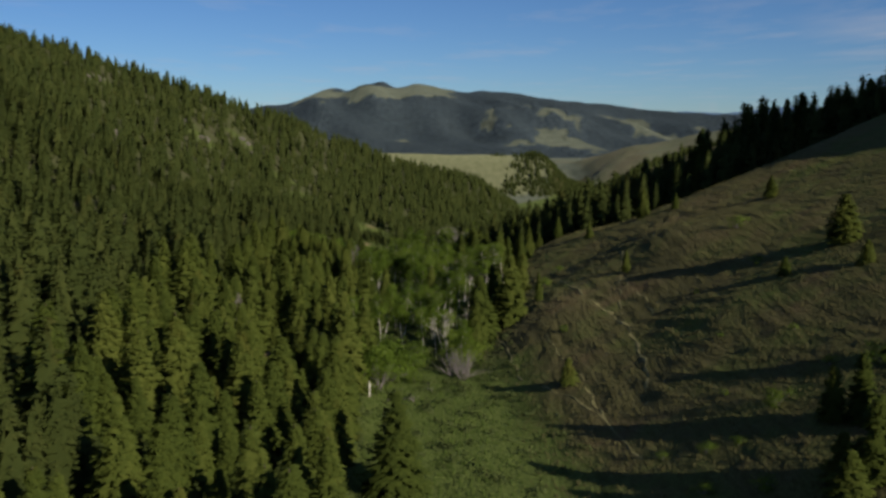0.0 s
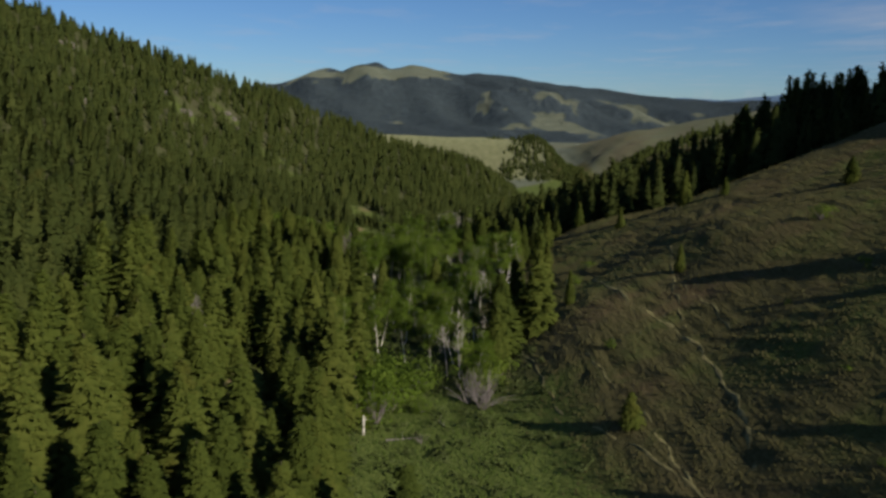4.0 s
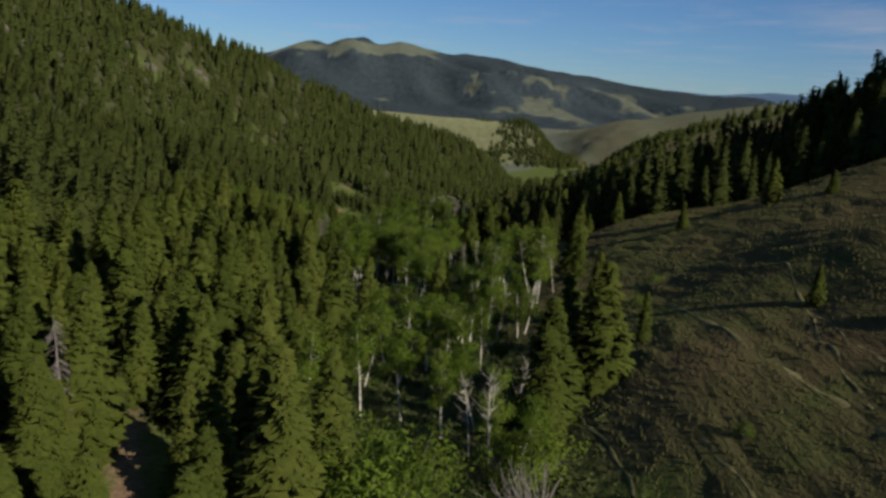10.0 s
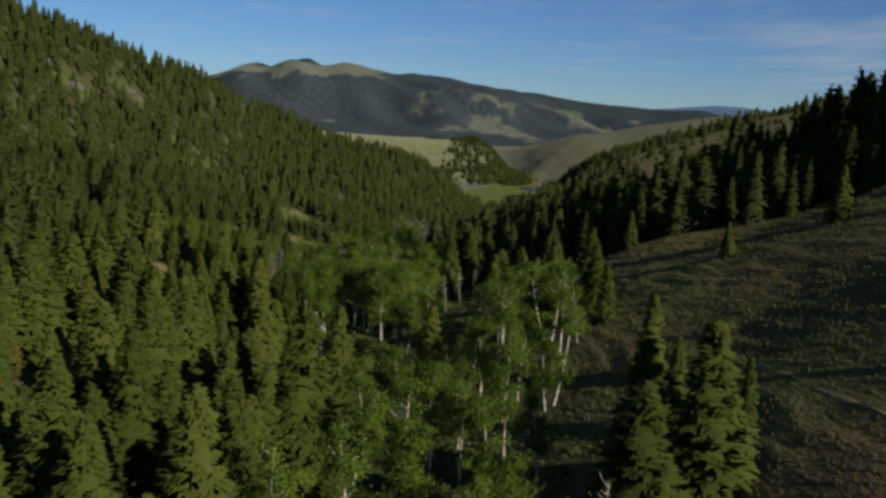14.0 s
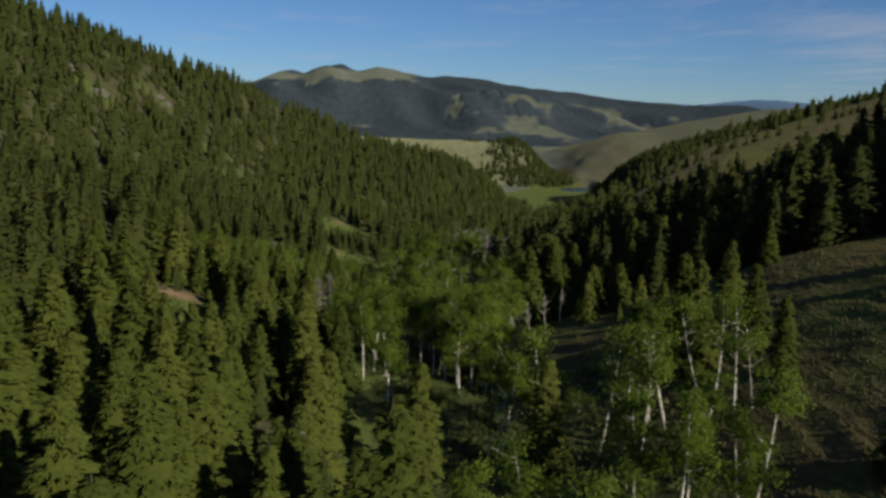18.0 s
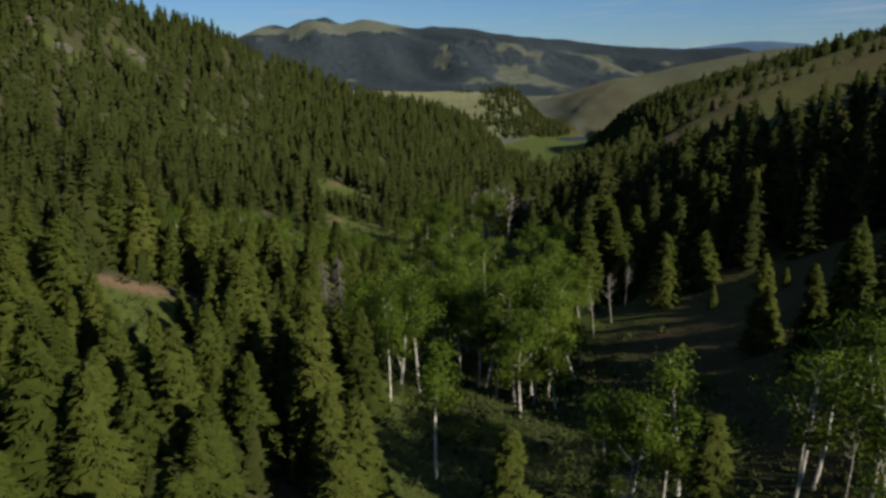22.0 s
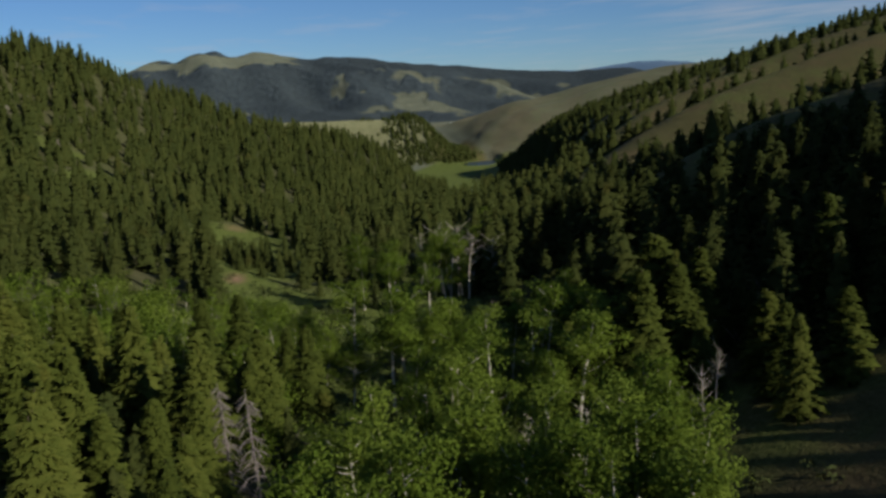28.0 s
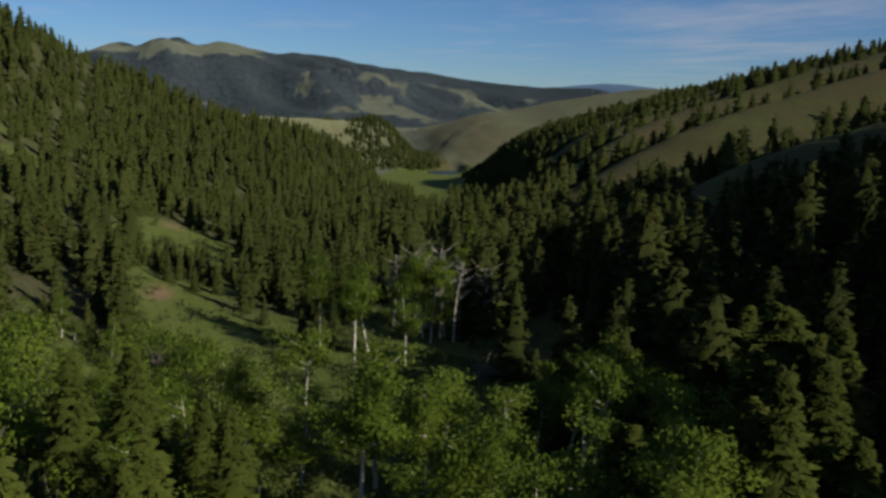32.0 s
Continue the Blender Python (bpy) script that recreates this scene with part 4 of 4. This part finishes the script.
# ---- grass slope details ----
def trail(points, width):
    """A worn animal path draped over the slope."""
    t = np.linspace(0, len(points) - 1, 14 * len(points))
    px = curve(t, range(len(points)), [p[0] for p in points]) + 0.25 * np.sin(t * 5.3)
    py = curve(t, range(len(points)), [p[1] for p in points])
    tx, ty = np.gradient(px), np.gradient(py)
    n = np.hypot(tx, ty)
    nx, ny = -ty / n, tx / n
    w = 0.4 * width * (1 + 0.4 * np.sin(t * 7.1) + 0.3 * np.sin(t * 17.3))
    cols = []
    for k in (-1, 0, 1):
        X, Y = px + nx * w * 0.5 * k, py + ny * w * 0.5 * k
        cols.append(np.stack([X, Y, ground(X, Y) + (0.0 if k else 0.09 + 0.02 * np.sin(t * 9.7))], 1))
    v = np.concatenate(cols)
    m = len(t)
    i = np.arange(m - 1)
    f = np.concatenate([np.stack([i, i + 1, i + 1 + m, i + m], 1), np.stack([i + m, i + 1 + m, i + 1 + 2 * m, i + 2 * m], 1)])
    me = raw_mesh("animal_trail", v, f)
    me.materials.append(M_TRAIL)
    return tagged(new("animal_trail", me), "narrow pale worn animal trail across the grass slope", "trail", kind="structure")


M_TRAIL, n_, l_, b_ = material("worn_soil", 0.95, 0.05)
l_.new(ramp(n_, l_, noise_tex(n_, l_, 1.1, 4.0, 0.7, geo_pos(n_)), [(0.38, (0.11, 0.1, 0.044)), (0.6, (0.21, 0.19, 0.09))]), b_.inputs["Base Color"])
TRAILS = ((((33.8, 247), (34.9, 232), (35.4, 217), (37.2, 204), (38.6, 192), (39.3, 181), (38.9, 172), (37.8, 160.7), (36.9, 153), (35.4, 145.8), (33.5, 138.4)), 1.5), (((50.7, 245), (46.9, 225), (43.7, 213), (42.3, 203.5), (40.2, 191.8)), 1.1), (((46.3, 219.7), (45.6, 208), (46.2, 201), (46, 192), (45, 183)), 0.8),
               (((19.6, 166), (21.5, 160), (24.8, 149.6), (27.4, 136.4), (28.2, 127.3), (28.8, 120.3)), 0.9), (((26.5, 163.8), (26.7, 154.8), (26.7, 147.7), (27, 140.7)), 0.9), (((14, 220), (14, 211), (15.5, 200), (15.5, 192), (16.1, 184), (16.3, 175)), 0.9), (((11, 214), (9.9, 200), (8.5, 188)), 0.6), (((23.5, 196), (24.2, 189.8), (24.8, 182), (25, 175)), 0.7))
for pts, w in TRAILS:
    trail(pts, w)


def tufts(name, x0, x1, y0, y1, step, keep, seed, lo, hi, mat, label):
    """Low bunches of blades, joined."""
    X, Y, r_ = scatter(x0, x1, y0, y1, step, keep, seed)
    n = len(X)
    Z = ground(X, Y)
    H = r_.uniform(lo, hi, n)
    a0 = r_.uniform(0, 6.283, n)
    ring = [np.stack([X + np.cos(a0 + k * 1.5708) * H * r_.uniform(0.3, 0.6, n), Y + np.sin(a0 + k * 1.5708) * H * r_.uniform(0.3, 0.6, n), Z - 0.12 * H], 1) for k in range(4)]
    tip = np.stack([X + r_.uniform(-0.4, 0.4, n) * H, Y + r_.uniform(-0.4, 0.4, n) * H, Z + H], 1)
    V = np.stack(ring + [tip], 1).reshape(-1, 3)
    F = (np.array([(k, (k + 1) % 4, 4) for k in range(4)])[None] + (np.arange(n) * 5)[:, None, None]).reshape(-1, 3)
    N = np.stack([np.stack([np.cos(a0 + k * 1.5708), np.sin(a0 + k * 1.5708), np.full(n, 0.6)], 1) for k in range(4)] + [np.tile([0.0, 0.0, 1.0], (n, 1))], 1).reshape(-1, 3)
    me = raw_mesh(name, V, F, True, N / np.linalg.norm(N, axis=1)[:, None])
    me.materials.append(mat)
    return tagged(new(name, me), label, "grass", kind="stuff")


M_SAGE = foliage("sage_blades", (0.05, 0.049, 0.02), (0.078, 0.073, 0.03), (0.112, 0.102, 0.046))
M_BLADE = foliage("green_blades", (0.034, 0.055, 0.011), (0.054, 0.08, 0.017), (0.082, 0.106, 0.026))


def bunch_rows(x, y):
    """Wave of the close rows in which the bunchgrass grows along the trodden slope."""
    return np.sin(2 * math.pi / 2.1 * (x + 2.0 * wave(x, y, 38, 2.2) + 0.7 * wave(x, y, 11, 5.0) + 0.22 * y))


def off_trails(x, y):
    """0 on the worn trails, 1 elsewhere."""
    keep = np.ones_like(x)
    for pts, w in TRAILS:
        t = np.linspace(0, len(pts) - 1, 12 * len(pts))
        px, py = curve(t, range(len(pts)), [p[0] for p in pts]), curve(t, range(len(pts)), [p[1] for p in pts])
        near = np.where((x > px.min() - 2) & (x < px.max() + 2) & (y > py.min() - 2) & (y < py.max() + 2))
        if len(near[0]):
            far = np.hypot(x[near][:, None] - px, y[near][:, None] - py).min(1)
            keep[near] = np.minimum(keep[near], far > 0.45 * w + 0.35)
    return keep


def on_slope(x, y):
    d = x - axis(y)
    return smooth(8, 18, d) * (0.12 + 0.15 * wave(x, y, 14, 6.0) + 0.75 * (bunch_rows(x, y) > 0.15)) * smooth(345, 325, y) * off_trails(x, y)


def on_floor(x, y):
    d = x - axis(y)
    return smooth(18, 8, np.abs(d + 4)) * 0.8


tufts("sagebrush", 8, 120, 70, 345, 0.6, on_slope, 21, 0.14, 0.5, M_SAGE, "dry tufts of sagebrush and bunchgrass on the slope")
tufts("tall_grass", -28, 22, 80, 400, 0.9, on_floor, 22, 0.25, 0.7, M_BLADE, "tall green grass on the gulch floor")

def brush_keep(x, y):
    d = x - axis(y)
    return (smooth(26, 14, np.abs(d + 4)) * (0.4 * smooth(85, 100, y) + 0.6 * smooth(165, 200, y)) * smooth(620, 560, y) * 0.8 + 0.25 * (clearing(x, y) > 0.3)) * (0.35 + 0.65 * (wave(x, y, 26, 3.0) > -0.2))


def undergrowth(seed):
    """Low leafy mounds under and between the trees, joined."""
    X, Y, r_ = scatter(-80, 40, 85, 620, 2.2, brush_keep, seed)
    cells = []
    for k in range(4):
        cs = [np.array([r_.normal(0, 0.45), r_.normal(0, 0.45), r_.uniform(0.2, 0.9)]) for j in range(5)]
        cells.append(leaf_cloud(r_, cs, 9, 0.3, 0.22))
    which = r_.integers(0, 4, len(X))
    S, A, Z = r_.uniform(0.6, 1.7, len(X)), r_.uniform(0, 6.283, len(X)), ground(X, Y)
    vs, fs, ns, o = [], [], [], 0
    for k, (v, f, nv) in enumerate(cells):
        i = np.where(which == k)[0]
        c, s_ = np.cos(A[i])[:, None], np.sin(A[i])[:, None]
        q = S[i][:, None]
        px, py = X[i][:, None] + q * (v[:, 0] * c - v[:, 1] * s_), Y[i][:, None] + q * (v[:, 0] * s_ + v[:, 1] * c)
        pz = Z[i][:, None] + q * v[:, 2] - 0.1
        vs.append(np.stack([px, py, pz], 2).reshape(-1, 3))
        ns.append(np.stack([nv[:, 0] * c - nv[:, 1] * s_, nv[:, 0] * s_ + nv[:, 1] * c, np.broadcast_to(nv[:, 2], px.shape)], 2).reshape(-1, 3))
        fs.append((f[None] + (np.arange(len(i)) * len(v))[:, None, None]).reshape(-1, 3) + o)
        o += len(i) * len(v)
    me = raw_mesh("undergrowth", np.concatenate(vs), np.concatenate(fs), True, np.concatenate(ns))
    me.materials.append(M_SHRUB)
    return tagged(new("undergrowth", me), "low green brush under the trees on the gulch floor", "undergrowth", kind="stuff")


undergrowth(41)

# ---- pond and far ridge ----
M_WATER, n_, l_, b_ = material("pond_water", 0.3, 0.5)
b_.inputs["Base Color"].default_value = (0.02, 0.03, 0.03, 1)
bump(n_, l_, b_, noise_tex(n_, l_, 0.8, 2.0, 0.5, geo_pos(n_)), 0.6, 0.6)
pa = np.linspace(0, 2 * math.pi, 48, endpoint=False)
pr = 1.6 * (1 + 0.2 * np.sin(2 * pa + 1) + 0.12 * np.sin(3 * pa))
py_ = 1747 + 38 * pr * np.sin(pa)
px_ = 299 + 0.12 * (py_ - 1747) + 15 * pr * np.cos(pa)
pz_ = -123.2
bm = bmesh.new()
bm.faces.new([bm.verts.new((float(x), float(y), pz_)) for x, y in zip(px_, py_)])
me = bpy.data.meshes.new("pond")
bm.to_mesh(me)
bm.free()
me.materials.append(M_WATER)
tagged(new("pond", me), "small still pond reflecting the sky in a green meadow", "pond", kind="structure")

# the ridge's blue is distance haze painted into its base colour
M_RIDGE, n_, l_, b_ = material("haze_tinted_ridge", 1.0, 0.0)
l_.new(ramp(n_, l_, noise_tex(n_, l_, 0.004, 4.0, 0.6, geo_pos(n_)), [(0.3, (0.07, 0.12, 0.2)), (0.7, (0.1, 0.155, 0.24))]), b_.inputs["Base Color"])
rx = np.linspace(700, 3400, 140)
RX, RY = np.meshgrid(rx, np.linspace(4560, 4840, 12))
top = curve(RX, (700, 1100, 1282, 1400, 1543, 1684, 1906, 2100, 2267, 2600, 3400), (20, 60, 80, 76, 72, 88, 104, 96, 80, 62, 50)) + wave(RX, RX * 0, 160, 2.0) * 2
RZ = -60 + (top + 60) * smooth(4560, 4760, RY)
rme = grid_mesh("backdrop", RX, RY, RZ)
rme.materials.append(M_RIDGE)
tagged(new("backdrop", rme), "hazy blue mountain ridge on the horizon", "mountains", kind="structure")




# ---- fallen wood, broken trunk, rocks, farm ----
def log(x, y, length, turn, girth=0.16):
    """A fallen trunk lying along the slope."""
    c, s_ = math.cos(turn), math.sin(turn)
    pts = [(x + c * length * u, y + s_ * length * u) for u in (-0.5, -0.2, 0.15, 0.5)]
    pts = [(a_, b_, float(ground(a_, b_)) + girth * 0.8) for a_, b_ in pts]
    e = new("fallen_log")
    e.location = pts[1]
    o = Vector(pts[1])
    part("trunk", raw_mesh("trunk", *tube([tuple(Vector(p) - o) for p in pts], [girth, girth * 0.9, girth * 0.75, girth * 0.4], 8)), M_DEAD, e)
    for k, u in enumerate((0.3, 0.55, 0.8)):
        p = Vector(pts[0]).lerp(Vector(pts[3]), u) - o
        d_ = Vector((-s_ * (1 if k % 2 else -1), c * (1 if k % 2 else -1), 0.9)).normalized()
        part("limb", raw_mesh("limb", *tube([tuple(p), tuple(p + d_ * 0.5), tuple(p + d_ * 1.1 + Vector((0, 0, 0.2)))], [0.05, 0.035, 0.01], 5)), M_DEAD, e)
    return tagged(e, "fallen grey weathered trunk with broken limbs on the grass", "log", "fallen logs")


for x, y, length, turn in ((-9, 170, 5, 0.3), (-3, 178, 4, 1.9), (12, 285, 7, 2.5), (-22, 342, 6, 0.5), (-12, 205, 5, 2.7), (4, 226, 6, 0.9), (18, 292, 7, 0.4), (-30, 384, 6, 2.2), (22, 300, 8, 2.0)):
    log(x, y, length, turn)

e = new("broken_trunk")
e.location = (-15, 171, float(ground(-15, 171)))
part("trunk", raw_mesh("trunk", *tube([(0, 0, -0.3), (0.05, 0, 1.4), (0.02, 0.04, 2.9), (0.1, 0.05, 3.3)], [0.2, 0.17, 0.15, 0.04], 9)), M_ASPENBARK, e)
part("limb", raw_mesh("limb", *tube([(0.03, 0, 2.1), (0.3, 0.1, 2.4), (0.55, 0.1, 2.9)], [0.06, 0.05, 0.015], 6)), M_ASPENBARK, e)
tagged(e, "snapped white aspen trunk standing in the grass", "stump")

M_ROCK, n_, l_, b_ = material("pale_rock", 0.9, 0.2)
rf = noise_tex(n_, l_, 0.9, 6.0, 0.7, geo_pos(n_))
l_.new(ramp(n_, l_, rf, [(0.3, (0.08, 0.075, 0.06)), (0.7, (0.19, 0.175, 0.145))]), b_.inputs["Base Color"])
bump(n_, l_, b_, rf, 0.8, 0.3)


def rock_outcrop(x, y, size, seed):
    """A ledge of a few angular blocks."""
    rr = random.Random(seed)
    e = new("rock_outcrop")
    e.location = (x, y, float(ground(x, y)))
    for k in range(5):
        b = bmesh.new()
        bmesh.ops.create_icosphere(b, subdivisions=2, radius=1.0)
        sx, sy, sz = size * rr.uniform(0.5, 1.0), size * rr.uniform(0.4, 0.7), size * rr.uniform(0.4, 0.8)
        for v in b.verts:
            f_ = 1 + rr.uniform(-0.16, 0.16)
            m_ = max(abs(v.co.x), abs(v.co.y), abs(v.co.z))
            v.co = Vector((v.co.x * sx, v.co.y * sy, v.co.z * sz)) * f_ / (0.35 + 0.65 * m_)
        ox, oy = rr.uniform(-1, 1) * size, rr.uniform(-1, 1) * size
        oz = float(ground(x + ox, y + oy)) - e.location.z + 0.25 * sz
        for v in b.verts:
            v.co += Vector((ox, oy, oz))
        me_ = bpy.data.meshes.new("block")
        b.to_mesh(me_)
        b.free()
        part("block", me_, M_ROCK, e)
    return tagged(e, "pale weathered rock outcrop between the conifers", "rock", "rock outcrops")


for i, (x, y, size) in enumerate(((-191, 514, 2.6), (-179, 654, 3), (-161, 709, 3), (-192, 658, 2.6), (-254, 652, 3), (-126, 695, 2.4), (-205, 520, 2.2), (-170, 650, 2), (-150, 700, 2.4), (-260, 645, 2.4))):
    rock_outcrop(x, y, size, i)

M_FARM_WALL, n_, l_, b_ = material("farm_wall", 0.8, 0.2)
l_.new(ramp(n_, l_, noise_tex(n_, l_, 0.6, 4.0, 0.6, geo_pos(n_)), [(0.3, (0.25, 0.24, 0.23)), (0.7, (0.36, 0.35, 0.33))]), b_.inputs["Base Color"])
M_FARM_ROOF, n_, l_, b_ = material("farm_roof", 0.5, 0.4)
l_.new(ramp(n_, l_, noise_tex(n_, l_, 0.4, 4.0, 0.6, geo_pos(n_)), [(0.3, (0.2, 0.22, 0.24)), (0.7, (0.3, 0.32, 0.34))]), b_.inputs["Base Color"])


def prism(w, d, h, r):
    """Walls with gables, and a roof with thickness and eaves."""
    wall = ([(-w, -d, -1), (w, -d, -1), (w, d, -1), (-w, d, -1), (-w, -d, h), (w, -d, h), (w, d, h), (-w, d, h), (-w, 0, h + r), (w, 0, h + r)],
            [(0, 1, 5, 4), (2, 3, 7, 6), (1, 2, 6, 5), (3, 0, 4, 7), (5, 6, 9, 9), (7, 4, 8, 8)])
    o, t_ = 0.6, 0.3
    k = r / d
    roof = ([(sx * (w + o), sy * (d + o), h - k * o + dz) for dz in (0.05, t_) for sy in (-1, 1) for sx in (-1, 1)] + [(sx * (w + o), 0, h + r + dz) for dz in (0.05, t_) for sx in (-1, 1)],
            [(4, 5, 11, 10), (10, 11, 7, 6), (0, 8, 9, 1), (8, 2, 3, 9), (0, 1, 5, 4), (2, 6, 7, 3), (0, 4, 10, 8), (8, 10, 6, 2), (1, 9, 11, 5), (9, 3, 7, 11)])
    return wall, roof


def farm_building(x, y, w, d, h, r, turn):
    e = new("farm_building")
    e.location = (x, y, float(ground(x, y)))
    e.rotation_euler = (0, 0, turn)
    for nm, (v, f), m_ in zip(("wall", "roof"), prism(w, d, h, r), (M_FARM_WALL, M_FARM_ROOF)):
        me_ = bpy.data.meshes.new(nm)
        me_.from_pydata(v, [], [tuple(dict.fromkeys(q)) for q in f])
        part(nm, me_, m_, e)
    return tagged(e, "small pale farm building with a metal roof on the valley floor", "building", "farm buildings")


for x, y, w, d, h, r, turn in ((412, 2478, 6, 4, 3, 2, 0.3), (440, 2500, 8, 4.5, 3.5, 2.5, -0.2), (388, 2460, 5, 3.5, 3, 2, 0.9)):
    farm_building(x, y, w, d, h, r, turn)


# low dark brush along the bank of the pond
for i in range(16):
    a_ = i * 0.39 + 0.1 * math.sin(i * 5.0)
    r_ = 2.1 + 0.15 * math.sin(i * 3.1)
    if i % 5 != 2:
        y_ = 1747 + 38 * r_ * math.sin(a_)
        shrub(299 + 0.12 * (y_ - 1747) + 15 * r_ * math.cos(a_), y_, 2.6 + 1.2 * math.sin(i * 2.3), i % 4)
